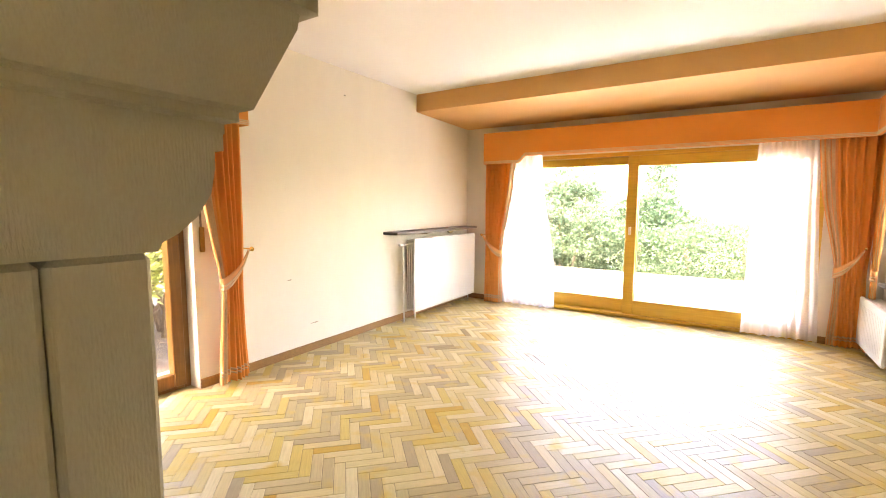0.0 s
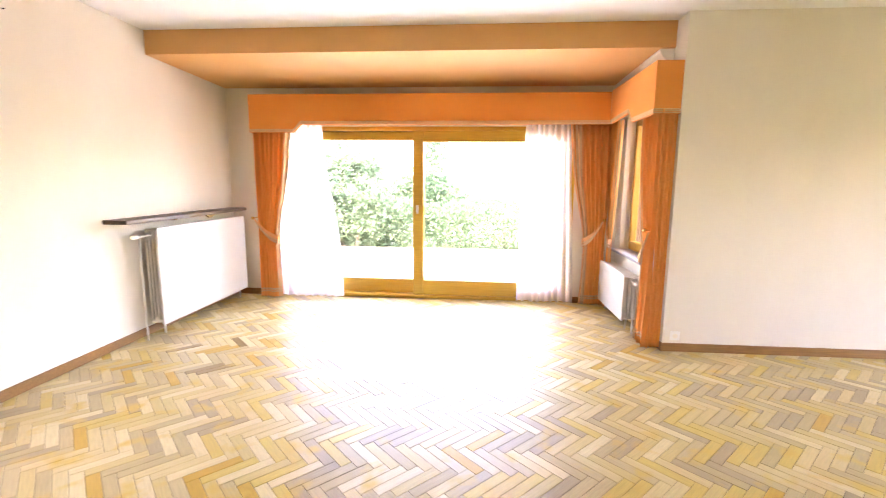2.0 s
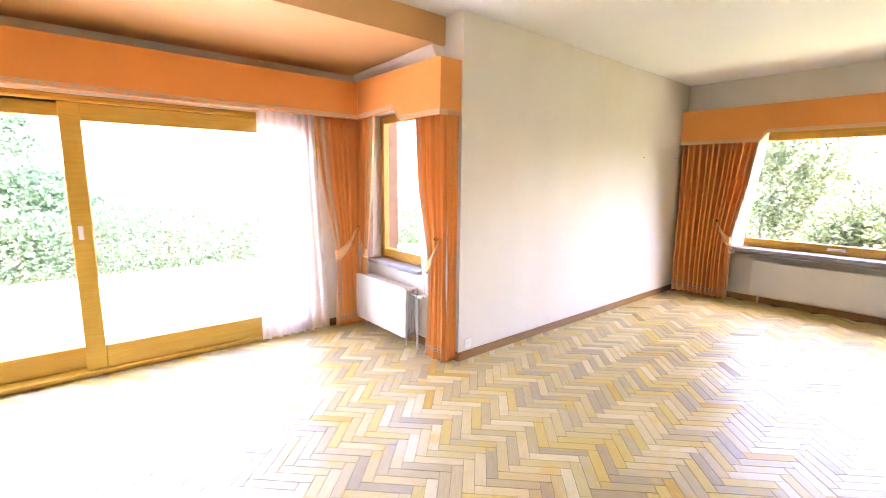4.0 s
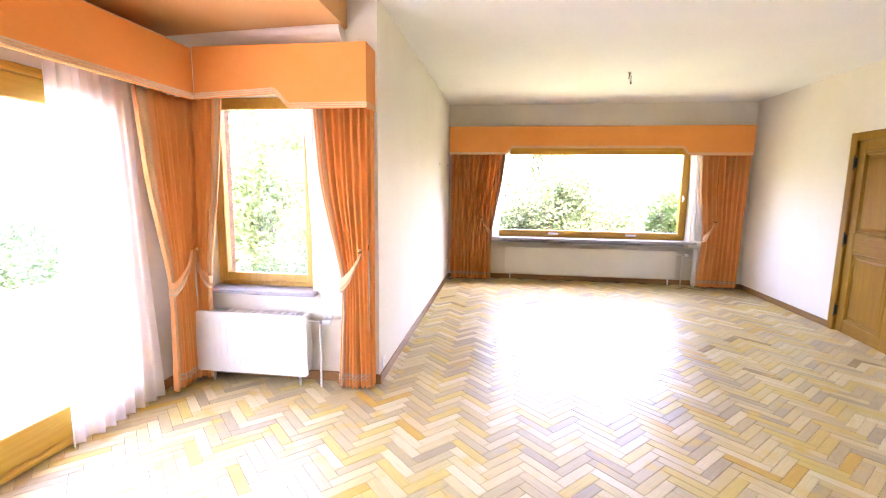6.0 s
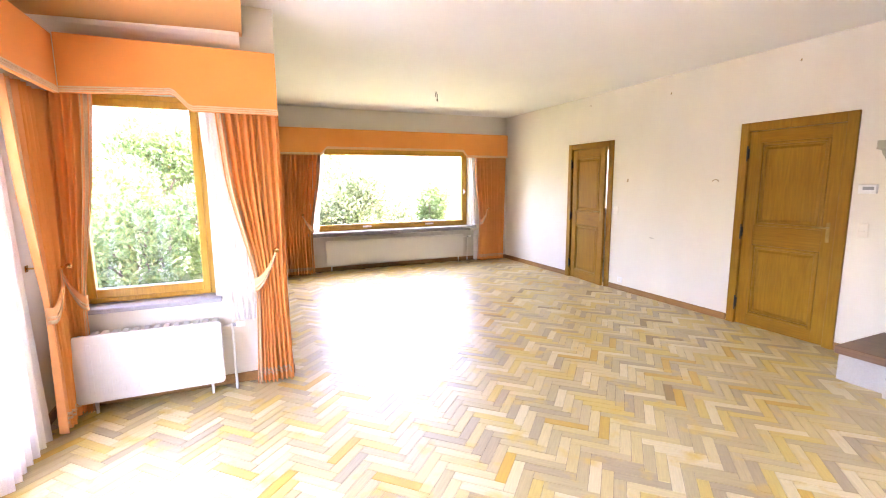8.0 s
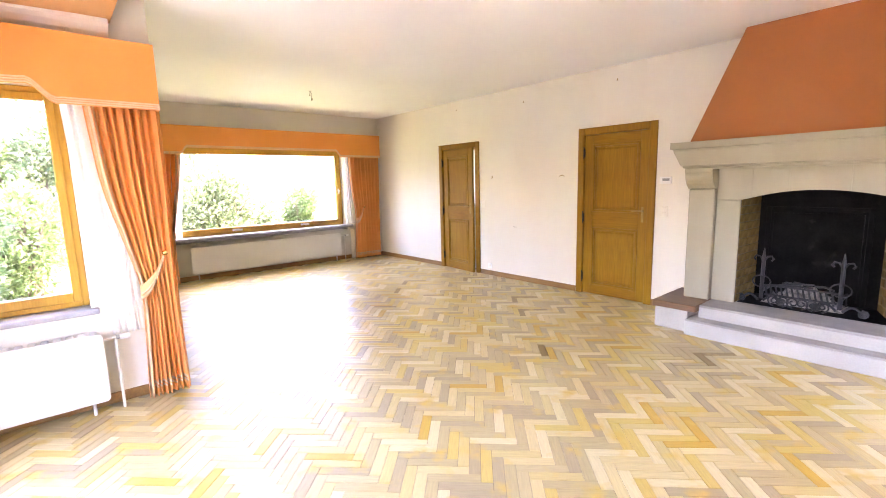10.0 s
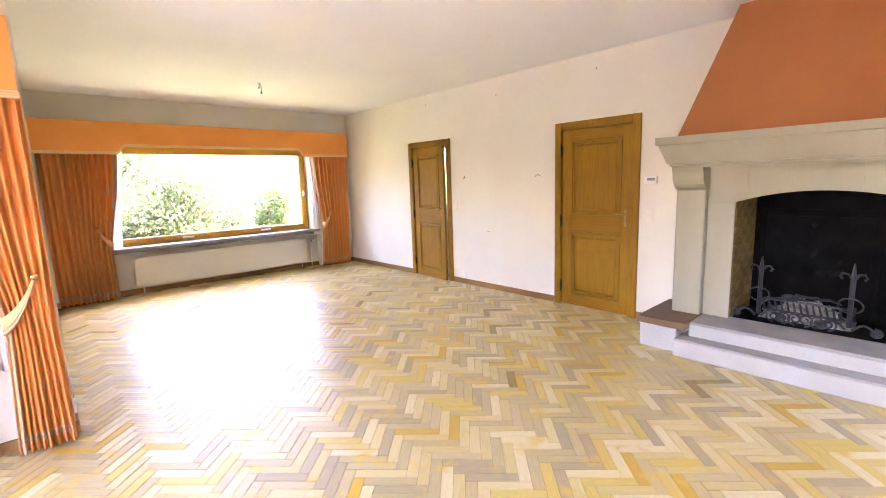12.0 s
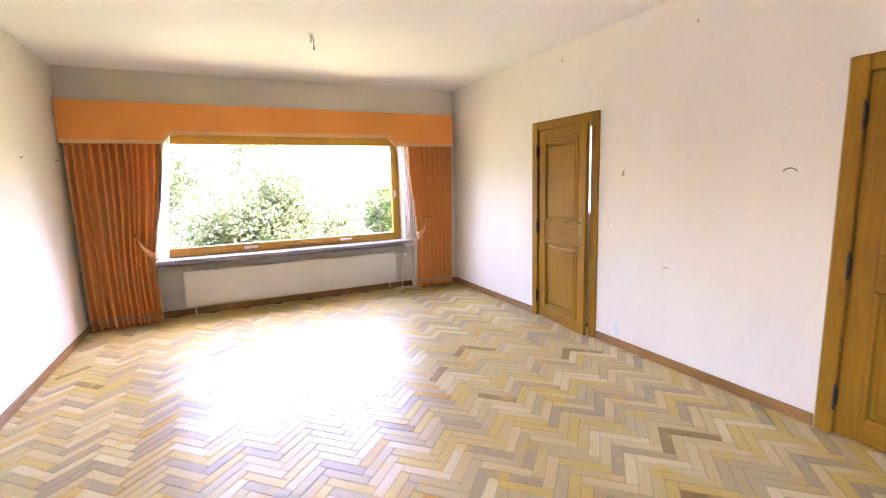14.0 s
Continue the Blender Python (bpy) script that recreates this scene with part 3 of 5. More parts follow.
# ---- doors ----
def panel_door(name, x0, x1, ajar, label):
    """Panelled oak door with lining; hinges on the high-x side, opens into the room."""
    d = thing(name, S(x1, 0, 0), label, "door")
    tagged(d, kind="structure")
    f = 0.085
    bm = bmesh.new()
    S.box(bm, x0 - f, x0, -0.02, 0.022, 0, 2.005 + f, 0.005), S.box(bm, x1, x1 + f, -0.02, 0.022, 0, 2.005 + f, 0.005)
    S.box(bm, x0, x1, -0.02, 0.0195, 2.005, 2.005 + f, 0.005)
    S.box(bm, x0 - 0.02, x0 - 0.002, -0.25, -0.021, 0, 2.02), S.box(bm, x1 + 0.002, x1 + 0.02, -0.25, -0.021, 0, 2.02), S.box(bm, x0, x1, -0.25, -0.021, 2.007, 2.025)
    S.box(bm, x0, x1, -0.085, -0.055, 1.975, 2.006), S.box(bm, x0 - 0.001, x0 + 0.012, -0.085, -0.055, 0, 1.974), S.box(bm, x1 - 0.012, x1 + 0.001, -0.085, -0.055, 0, 1.974)
    part("door_frame", bm, M_OAK, d)
    w, h, t = x1 - x0 - 0.006, 1.995, 0.04
    m = Matrix.Translation(S(x1 - 0.003, -0.006, 0.006)) @ Matrix.Rotation(radians(-ajar), 4, "Z")
    # leaf in its own frame: x runs from the hinge (0) to -w, y 0 is the room side
    st, top, mid, bot = 0.105, 0.115, 0.20, 0.12
    zm = 0.855
    bm = boxes((-st, 0, -t, 0, 0, h), (-w, -w + st, -t, 0, 0, h), bevel=0.003)
    leaf = part("door_leaf", bm, M_OAK, d)
    bm = boxes((-w + st, -st, -t + 0.001, -0.001, 0, bot), (-w + st, -st, -t + 0.001, -0.001, zm, zm + mid), (-w + st, -st, -t + 0.001, -0.001, h - top, h), bevel=0.003)
    rail = part("rail", bm, M_OAKH, leaf)
    pieces = [leaf, rail]
    for z0, z1 in ((bot, zm), (zm + mid, h - top)):
        bm = boxes((-w + st, -st, -t + 0.008, -0.016, z0, z1))
        x, y = -w + st + 0.05, -st - 0.05
        v = [bm.verts.new(p) for p in ((x, -0.016, z0 + 0.05), (y, -0.016, z0 + 0.05), (y, -0.016, z1 - 0.05), (x, -0.016, z1 - 0.05))]
        k = 0.02
        u = [bm.verts.new(p) for p in ((x + k, -0.006, z0 + 0.05 + k), (y - k, -0.006, z0 + 0.05 + k), (y - k, -0.006, z1 - 0.05 - k), (x + k, -0.006, z1 - 0.05 - k))]
        bm.faces.new(u)
        for i in range(4):
            bm.faces.new((v[i], v[(i + 1) % 4], u[(i + 1) % 4], u[i]))
        pieces.append(part("panel", bm, M_OAK, leaf))
        bm = bmesh.new()
        a, b, g = -w + st, -st, 0.028
        for r in ((a, a + g, z0, z1), (b - g, b, z0, z1), (a + g, b - g, z0, z0 + g), (a + g, b - g, z1 - g, z1)):
            box(bm, r[0], r[1], -0.015, 0.009, r[2], r[3], 0.008, 2)
        g2 = 0.042
        for r in ((a + g, a + g2, z0 + g, z1 - g), (b - g2, b - g, z0 + g, z1 - g), (a + g2, b - g2, z0 + g, z0 + g2), (a + g2, b - g2, z1 - g2, z1 - g)):
            box(bm, r[0], r[1], -0.0155, -0.004, r[2], r[3], 0.004, 1)
        pieces.append(part("moulding", bm, M_OAKMOULD, leaf))
    bm = boxes((-w + 0.042, -w + 0.070, 0, 0.005, 0.95, 1.13), bevel=0.002)
    tube(bm, [(-w + 0.055, 0, 1.08), (-w + 0.055, 0.038, 1.08)], 0.009)
    tube(bm, [(-w + 0.055, 0.038, 1.08), (-w + 0.09, 0.042, 1.083), (-w + 0.13, 0.041, 1.08), (-w + 0.165, 0.039, 1.074)], 0.009, r1=0.006)
    pieces.append(part("door_handle", bm, M_OLDBRASS, leaf, "tarnished brass lever handle"))
    for z in (0.22, 0.98, 1.78):
        bm = tube(bmesh.new(), [(0.004, 0.027, z - 0.065), (0.004, 0.027, z + 0.065)], 0.0075)
        ball(bm, (0.004, 0.027, z + 0.070), 0.008), ball(bm, (0.004, 0.027, z - 0.070), 0.008)
        box(bm, -0.003, 0.010, 0.002, 0.026, z - 0.05, z + 0.05)
        pieces.append(part("hinge", bm, M_IRON, leaf))
    for p in pieces:
        p.data.transform(m)
    return d


panel_door("door_2", 1.11, 1.925, 0.0, "closed two-panel golden oak door in an oak frame")
panel_door("door_1", 3.86, 4.645, 6.0, "two-panel golden oak door standing slightly ajar")


# ---- pelmets and curtains ----
def pelmet(name, face, a0, a1, depth, zt, path, ends, label):
    """Cloth-covered pelmet: a front with shaped lower edge, returns at the given ends, braid along the foot. path: (a, z) of the lower edge."""
    p = thing(name, face((a0 + a1) / 2, 0, path[0][1]), label, "pelmet", "salmon pelmets over the windows")
    bm = bmesh.new()
    prism(bm, [(a0, zt), *path, (a1, zt)], lambda a, d, b: face(a, d, b), depth - 0.025, depth)
    part("front", bm, M_PELMET, p)
    bm = bmesh.new()
    face.box(bm, a0 + 0.003, a1 - 0.003, 0.0, depth - 0.026, zt - 0.03, zt - 0.008)
    part("top_board", bm, M_PELMET, p)
    for e in ends:
        a = a0 if e < 0 else a1
        z = path[0][1] if e < 0 else path[-1][1]
        s = 0.025 if e < 0 else -0.025
        bm = bmesh.new()
        face.box(bm, min(a, a + s), max(a, a + s), 0.0, depth - 0.026, z, zt - 0.001)
        part("side_return", bm, M_PELMET, p)
        bm = bmesh.new()
        for k in range(3):
            face.box(bm, min(a - s * 0.2, a), max(a - s * 0.2, a), 0.0, depth + 0.006, z + 0.004 + k * 0.013, z + 0.013 + k * 0.013, 0.002)
        part("braid", bm, M_BRAID, p)
    bm = bmesh.new()
    for k in range(3):
        lo, hi = 0.003 + k * 0.013, 0.012 + k * 0.013
        poly = [(a, z + lo) for a, z in path] + [(a, z + hi) for a, z in reversed(path)]
        n = len(path)
        f = [bm.verts.new(face(a, depth + 0.006, z)) for a, z in poly]
        g = [bm.verts.new(face(a, depth, z)) for a, z in poly]
        for i in range(n - 1):
            bm.faces.new((f[i], f[i + 1], f[2 * n - 2 - i], f[2 * n - 1 - i]))
        for i in range(2 * n):
            j = (i + 1) % (2 * n)
            bm.faces.new((f[i], f[j], g[j], g[i]))
    part("braid", bm, M_BRAID, p, "cream woven braid")
    return p


def step(a, z0, z1, w, n=7):
    """A small ogee from z0 at a to z1 at a + w."""
    out = [(a, z0)]
    for i in range(1, n):
        s = i / n
        bump = 0.012 * math.sin(2 * math.pi * s) * (1 if z1 > z0 else -1)
        out.append((a + w * s, z0 + (z1 - z0) * (3 * s * s - 2 * s ** 3) - bump))
    return out + [(a + w, z1)]


LOW, MID, TOPZ = 1.975, 2.062, 2.395
pelmet("pelmet", N, -1.71, 2.33, 0.27, TOPZ, [(-1.71, LOW), *step(-1.23, LOW, MID, 0.17), (2.33, MID)], (-1,), "long salmon cloth pelmet with cream braid over the sliding window")
pelmet("pelmet", BE, 4.535, NY - 0.275, 0.21, TOPZ + 0.012, [(4.535, LOW + 0.02), *step(5.03, LOW + 0.02, MID + 0.03, 0.18), (NY - 0.275, MID + 0.004)], (-1,), "salmon cloth pelmet with cream braid round the bay corner")
pelmet("pelmet", E, 0.12, 4.50, 0.19, 2.41, [(0.12, 1.985), *step(0.95, 1.985, 2.085, 0.16), *step(3.50, 2.085, 1.985, 0.16), (4.50, 1.985)], (), "wide salmon cloth pelmet filling the end wall")
pelmet("pelmet", W, 0.38, 2.26, 0.20, 2.44, [(0.38, 2.01), *step(0.75, 2.01, 2.10, 0.14), *step(1.71, 2.10, 2.01, 0.16), (2.26, 2.01)], (-1, 1), "short salmon cloth pelmet over the glazed door")


def sheet(face, prof, folds, depth, amp, s0, s1, z_top, z_bot, ns, nz, off=0.0, seed=0.0, lead=0):
    """A pleated hanging sheet. prof: rows (z, a at s=0, a at s=1, fold depth) from the top down."""
    bm = bmesh.new()
    zs = [r[0] for r in prof][::-1]

    def at(z, k):
        return float(np.interp(z, zs, [r[k] for r in prof][::-1]))

    grid = []
    for j in range(nz + 1):
        z = z_top + (z_bot - z_top) * j / nz
        a, b = (sum(at(z + d, k) for d in (-0.12, -0.06, 0.0, 0.06, 0.12)) / 5 for k in (1, 2))
        k = at(z, 3)
        row = []
        for i in range(ns + 1):
            s = s0 + (s1 - s0) * i / ns
            warp = s + 0.014 * math.sin(9 * s + 0.8 * z + seed) + 0.008 * math.sin(23 * s + seed * 3)
            # round pleats, no two alike
            ridge = math.sin(2 * math.pi * folds * warp + seed) - 0.22 * math.cos(4 * math.pi * folds * warp + 2 * seed)
            wave = (1.0 + 0.28 * math.sin(2 * math.pi * folds * 0.31 * s + 2.3 * seed)) * ridge + 0.3 * math.sin(2 * math.pi * folds * 0.23 * warp + 1.7 + seed + 0.6 * z)
            if lead:
                # the trailing part hangs straight, the leading edge is drawn to the tie
                wide, u = prof[0][2] - prof[0][1], s if lead > 0 else 1 - s
                bend = 0.25 if wide < 0.6 else 1.0
                run = wide * u + (b - a - wide) * (bend * u * u + (1 - bend) * u)
                at_a = a + run if lead > 0 else b - run
            else:
                at_a = a + (b - a) * s
            row.append(bm.verts.new(face(at_a, depth + amp * k * wave + off, z)))
        grid.append(row)
    for r, q in zip(grid, grid[1:]):
        for i in range(ns):
            bm.faces.new((r[i], r[i + 1], q[i + 1], q[i]))
    return bm


def curtain(face, prof, folds, depth, amp, lead, z_top, knob, label, seed=0.0, border=0.16, holdback=True):
    """Lined curtain tied back. lead: 1 when the leading edge is at s = 1, -1 at s = 0. knob: (a, z) of the holdback, or None."""
    c = thing("curtain", face((prof[0][1] + prof[0][2]) / 2, depth, 0.02), label, "curtain", "salmon tied-back curtains")
    lo, hi = (0.0, 1.0 - border) if lead > 0 else (border, 1.0)
    b0, b1 = (hi, 1.0) if lead > 0 else (0.0, lo)
    zb = prof[-1][0]

    def lay(name, mat, s0, s1, t, b, ns, nz, off, lab="", thick=0.004):
        o = part(name, sheet(face, prof, folds, depth, amp, s0, s1, t, b, ns, nz, off, seed, lead), mat, c, lab, True)
        md = o.modifiers.new("thickness", "SOLIDIFY")
        md.thickness, md.offset = thick, 0.0

    lay("cloth", M_FABRIC, lo, hi, z_top, zb, int(folds * 12), 44, 0.0)
    lay("border", M_BORDER, b0, b1, z_top, zb, max(8, int(folds * 12 * border)), 44, 0.0, "pale peach striped leading edge")
    for k in (0.10, 0.40, 0.70):
        u = b0 + (b1 - b0) * k
        lay("stripe", M_BRAID, u, u + (b1 - b0) * 0.19, z_top, zb, 4, 44, 0.004, "", 0.003)
    lay("hem_braid", M_BRAID, 0.0, 1.0, zb + 0.105, zb + 0.085, int(folds * 12), 1, 0.004, "", 0.004)
    lay("hem_braid", M_BRAID, 0.0, 1.0, zb + 0.075, zb + 0.060, int(folds * 12), 1, 0.004, "", 0.004)
    if knob:
        ka, kz = knob
        # band from the knob round the front of the gathered cloth to the leading edge
        zs = [r[0] for r in prof][::-1]
        edge = 2 if lead > 0 else 1
        tip_z = kz - 0.26
        tip = float(np.interp(tip_z, zs, [r[edge] for r in prof][::-1])) + lead * 0.012
        span, rows = abs(tip - ka), []
        for i in range(22):
            s = i / 21
            a = ka + (tip - ka) * min(1.0, s / 0.86)
            z = kz - 0.015 + (tip_z - kz + 0.015) * (1 - (1 - min(1.0, s / 0.92)) ** 1.8)
            back = max(0.0, s - 0.84) / 0.16
            out = depth + amp * 1.3 + 0.004 - (amp * 1.3 + 0.01) * back ** 1.5 - 0.02 * max(0, 0.25 - s) / 0.25
            half = 0.016 + 0.034 * min(1.0, s / 0.6)
            rows.append((a, out, z, half))

        def band(lo, hi, lift):
            bm = bmesh.new()
            vs = [[bm.verts.new(face(a, o + lift + 0.005 * (1 - q * q), z + q * h)) for q in (lo, lo * 0.5 + hi * 0.5, hi)] for a, o, z, h in rows]
            for r, q in zip(vs, vs[1:]):
                for k in range(2):
                    bm.faces.new((r[k], r[k + 1], q[k + 1], q[k]))
            return bm

        for nm, lo, hi, lift, mat, lab in (("tieback", -1.0, 1.0, 0.0, M_TIE, "shaped cloth tieback with braid edging"), ("tieback_braid", -0.85, -0.45, 0.005, M_BRAID, ""), ("tieback_braid", -0.25, 0.05, 0.006, M_BRAID, "")):
            tb = part(nm, band(lo, hi, lift), mat, c, lab, True)
            md = tb.modifiers.new("thickness", "SOLIDIFY")
            md.thickness, md.offset = 0.005, 0.0
        if not holdback:
            return c
        h = thing("curtain_holdback", face(ka, 0, kz), "brass holdback knob on a short rod", "curtain holdback", "brass curtain holdbacks")
        out = depth + amp * 1.4 + 0.015
        part("rod", tube(bmesh.new(), [face(ka, 0, kz), face(ka, out, kz)], 0.006), M_BRASS, h)
        bm = ball(bmesh.new(), face(ka, out + 0.012, kz), 0.019)
        part("knob", bm, M_BRASS, h, "", True)
        bm = bmesh.new()
        face.box(bm, ka - 0.02, ka + 0.02, 0.0, 0.006, kz - 0.02, kz + 0.02, 0.004)
        part("rose", bm, M_BRASS, h)
    return c


# rows: z, a at s = 0, a at s = 1, fold depth
curtain(N, [(2.05, -1.70, -1.27, 1.0), (1.5, -1.70, -1.33, 1.0), (1.0, -1.70, -1.43, 0.7), (0.77, -1.70, -1.465, 0.5), (0.4, -1.70, -1.46, 0.8), (0.02, -1.70, -1.45, 0.9)], 7, 0.17, 0.03, 1, 2.05, (-1.745, 0.985), "salmon striped curtain tied back beside the sliding window", 0.3)
curtain(N, [(2.08, 1.93, 2.40, 1.0), (1.5, 1.99, 2.40, 1.0), (1.0, 2.10, 2.385, 0.75), (0.80, 2.14, 2.37, 0.55), (0.4, 2.13, 2.385, 0.8), (0.03, 2.11, 2.40, 0.9)], 7, 0.145, 0.026, -1, 2.08, (2.345, 1.02), "salmon striped curtain tied back in the bay corner", 1.1, 0.3)
curtain(BE, [(2.09, 5.61, 5.88, 1.0), (1.5, 5.67, 5.88, 1.0), (1.0, 5.75, 5.88, 0.8), (0.80, 5.78, 5.88, 0.5), (0.4, 5.78, 5.88, 0.8), (0.02, 5.79, 5.885, 0.9)], 5, 0.12, 0.022, -1, 2.09, (5.885, 1.02), "narrow salmon curtain tied back in the bay corner", 2.0, 0.3, False)
curtain(BE, [(2.03, 4.55, 4.94, 1.0), (1.5, 4.55, 4.90, 1.0), (1.05, 4.555, 4.80, 0.75), (0.80, 4.56, 4.745, 0.6), (0.4, 4.55, 4.765, 0.85), (0.02, 4.54, 4.785, 1.0)], 8, 0.125, 0.027, 1, 2.03, (4.60, 1.04), "salmon striped curtain tied back at the bay corner", 0.8)
# the same curtain turns the corner to the wall
_c = bpy.data.objects[[o.name for o in scene.objects if o.name.startswith("curtain") and "holdback" not in o.name and o.parent is None][-1]]
_r = part("return_cloth", sheet(NE, [(2.03, 2.40, 2.53, 1.0), (1.0, 2.42, 2.53, 0.8), (0.76, 2.43, 2.53, 0.6), (0.02, 2.41, 2.53, 1.0)], 3, -0.03, 0.014, 0, 1, 2.03, 0.02, 36, 30, 0.0, 0.5), M_FABRIC, _c, "", True)
_r.modifiers.new("thickness", "SOLIDIFY").thickness = 0.004
curtain(E, [(2.03, 3.62, 4.46, 1.0), (1.5, 3.68, 4.46, 1.0), (1.05, 3.77, 4.46, 0.9), (0.77, 3.82, 4.46, 0.85), (0.4, 3.82, 4.46, 1.0), (0.03, 3.81, 4.45, 1.0)], 12, 0.10, 0.058, -1, 2.03, (3.97, 1.03), "broad salmon curtain tied back beside the picture window", 1.5, 0.07)
curtain(E, [(2.03, 0.12, 0.79, 1.0), (1.5, 0.12, 0.77, 1.0), (1.05, 0.12, 0.70, 0.9), (0.77, 0.12, 0.67, 0.8), (0.4, 0.12, 0.70, 1.0), (0.03, 0.12, 0.72, 1.0)], 9, 0.10, 0.058, 1, 2.03, (0.54, 1.03), "salmon curtain tied back beside the picture window", 2.6, 0.07)
curtain(W, [(2.06, 1.87, 2.25, 1.0), (1.5, 1.90, 2.25, 1.0), (1.1, 1.97, 2.245, 0.8), (0.78, 2.04, 2.22, 0.5), (0.4, 2.01, 2.23, 0.8), (0.03, 1.98, 2.25, 1.0)], 7, 0.12, 0.03, -1, 2.06, (2.255, 1.06), "salmon striped curtain tied back beside the glazed door", 0.1, 0.3)


def sheer(face, prof, folds, depth, z_top, label, seed=0.0):
    ob = finish("sheer_curtain", sheet(face, prof, folds, depth, 0.018, 0, 1, z_top, prof[-1][0], int(folds * 12), 40, 0.0, seed), M_SHEER, smooth=True)
    return tagged(ob, label, "sheer curtain", "white voile sheers")


sheer(N, [(2.1, -1.62, -0.93, 0.9), (1.5, -1.62, -0.88, 1.0), (0.8, -1.62, -0.75, 1.1), (0.02, -1.62, -0.70, 1.3)], 9, 0.085, 2.1, "white voile curtain hanging to the floor", 0.4)
sheer(N, [(2.1, 1.45, 1.96, 0.9), (1.5, 1.44, 1.98, 1.0), (0.8, 1.42, 2.02, 1.1), (0.03, 1.40, 2.06, 1.3)], 8, 0.085, 2.1, "white voile curtain hanging to the floor", 1.4)
sheer(BE, [(2.1, 4.72, 5.05, 0.9), (1.2, 4.74, 5.01, 1.0), (0.5, 4.75, 4.93, 1.1)], 5, 0.035, 2.1, "short white voile curtain over the radiator", 2.4)
sheer(E, [(2.1, 3.55, 3.80, 0.8), (1.0, 3.68, 3.84, 1.0), (0.72, 3.70, 3.86, 1.1)], 5, 0.045, 2.1, "short white voile curtain beside the wide window", 3.4)
sheer(E, [(2.1, 0.68, 0.92, 0.8), (1.0, 0.66, 0.82, 1.0), (0.72, 0.66, 0.80, 1.1)], 5, 0.045, 2.1, "short white voile curtain beside the wide window", 4.1)


# ---- radiators ----
def radiator(face, a0, a1, z0, z1, d0, d1, valve, label, sections, ribs=0):
    """Steel radiator: rounded front plate, fins behind, feet, valve on the side given by its a."""
    r = thing("radiator", face((a0 + a1) / 2, (d0 + d1) / 2, 0), label, "radiator", "white steel radiators")
    bm = bmesh.new()
    c, n = 0.03, 5
    poly = []
    for ca, cz, t0 in ((a1 - c, z1 - c, 0), (a0 + c, z1 - c, 90), (a0 + c, z0 + c, 180), (a1 - c, z0 + c, 270)):
        poly += [(ca + c * math.cos(radians(t0 + 90 * i / n)), cz + c * math.sin(radians(t0 + 90 * i / n))) for i in range(n + 1)]
    prism(bm, poly, lambda a, d, b: face(a, d, b), d1 - 0.02, d1 - 0.004)
    prism(bm, [(a0 + (a - a0) * 0.985 + (a1 - a0) * 0.0075, z0 + (z - z0) * 0.97 + (z1 - z0) * 0.015) for a, z in poly], lambda a, d, b: face(a, d, b), d1 - 0.004, d1)
    part("front_plate", bm, M_RAD, r)
    for i in range(ribs):
        a = a0 + 0.07 + (a1 - a0 - 0.14) * (i + 0.5) / ribs
        bm = bmesh.new()
        face.box(bm, a - 0.014, a + 0.014, d1 - 0.003, d1 + 0.0016, z0 + 0.06, z1 - 0.06, 0.0015)
        part("rib", bm, M_RAD, r)
    k = (a1 - a0 - 0.03) / sections
    for i in range(sections):
        a = a0 + 0.015 + k * (i + 0.5)
        bm = bmesh.new()
        w = (d1 - 0.021 - d0) / 4
        for c in range(4):
            face.box(bm, a - k * 0.30, a + k * 0.30, d0 + w * (c + 0.14), d0 + w * (c + 0.86), z0 + 0.03, z1 - 0.03, 0.006)
        for z in (z0 + 0.015, z1 - 0.035):
            face.box(bm, a - k * 0.34, a + k * 0.34, d0 + 0.004, d1 - 0.021, z, z + 0.023, 0.006)
        part("fin", bm, M_RAD, r)
    for z in (z0 + 0.05, z1 - 0.06):
        part("header_pipe", tube(bmesh.new(), [face(a0 + 0.02, (d0 + d1) / 2, z), face(a1 - 0.02, (d0 + d1) / 2, z)], 0.018), M_RAD, r)
    for a in (a0 + 0.09, a1 - 0.09):
        bm = bmesh.new()
        tube(bm, [face(a, (d0 + d1) / 2, z0 + 0.02), face(a, (d0 + d1) / 2 + 0.01, z0 * 0.5), face(a, (d0 + d1) / 2 + 0.012, 0.001)], 0.012, r1=0.009)
        part("foot", bm, M_RAD, r)
    side = 1 if valve > (a0 + a1) / 2 else -1
    edge = a1 if side > 0 else a0
    d = (d0 + d1) / 2
    bm = bmesh.new()
    tube(bm, [face(edge - side * 0.02, d, z1 - 0.06), face(valve, d, z1 - 0.06)], 0.009)
    tube(bm, [face(valve, d, z1 - 0.05), face(valve, d, 0.001)], 0.009)
    part("pipe", bm, M_RAD, r)
    bm = bmesh.new()
    tube(bm, [face(valve, d, z1 - 0.06), face(valve + side * 0.022, d, z1 - 0.06)], 0.014, 12)
    part("valve", bm, M_GREYPLASTIC, r)
    bm = bmesh.new()
    tube(bm, [face(valve + side * 0.022, d, z1 - 0.06), face(valve + side * 0.03, d, z1 - 0.06), face(valve + side * 0.075, d, z1 - 0.06), face(valve + side * 0.08, d, z1 - 0.06)], 0.02, 14, r1=0.017)
    part("thermostat_head", bm, M_PLASTIC, r, "white thermostat head", True)
    return r


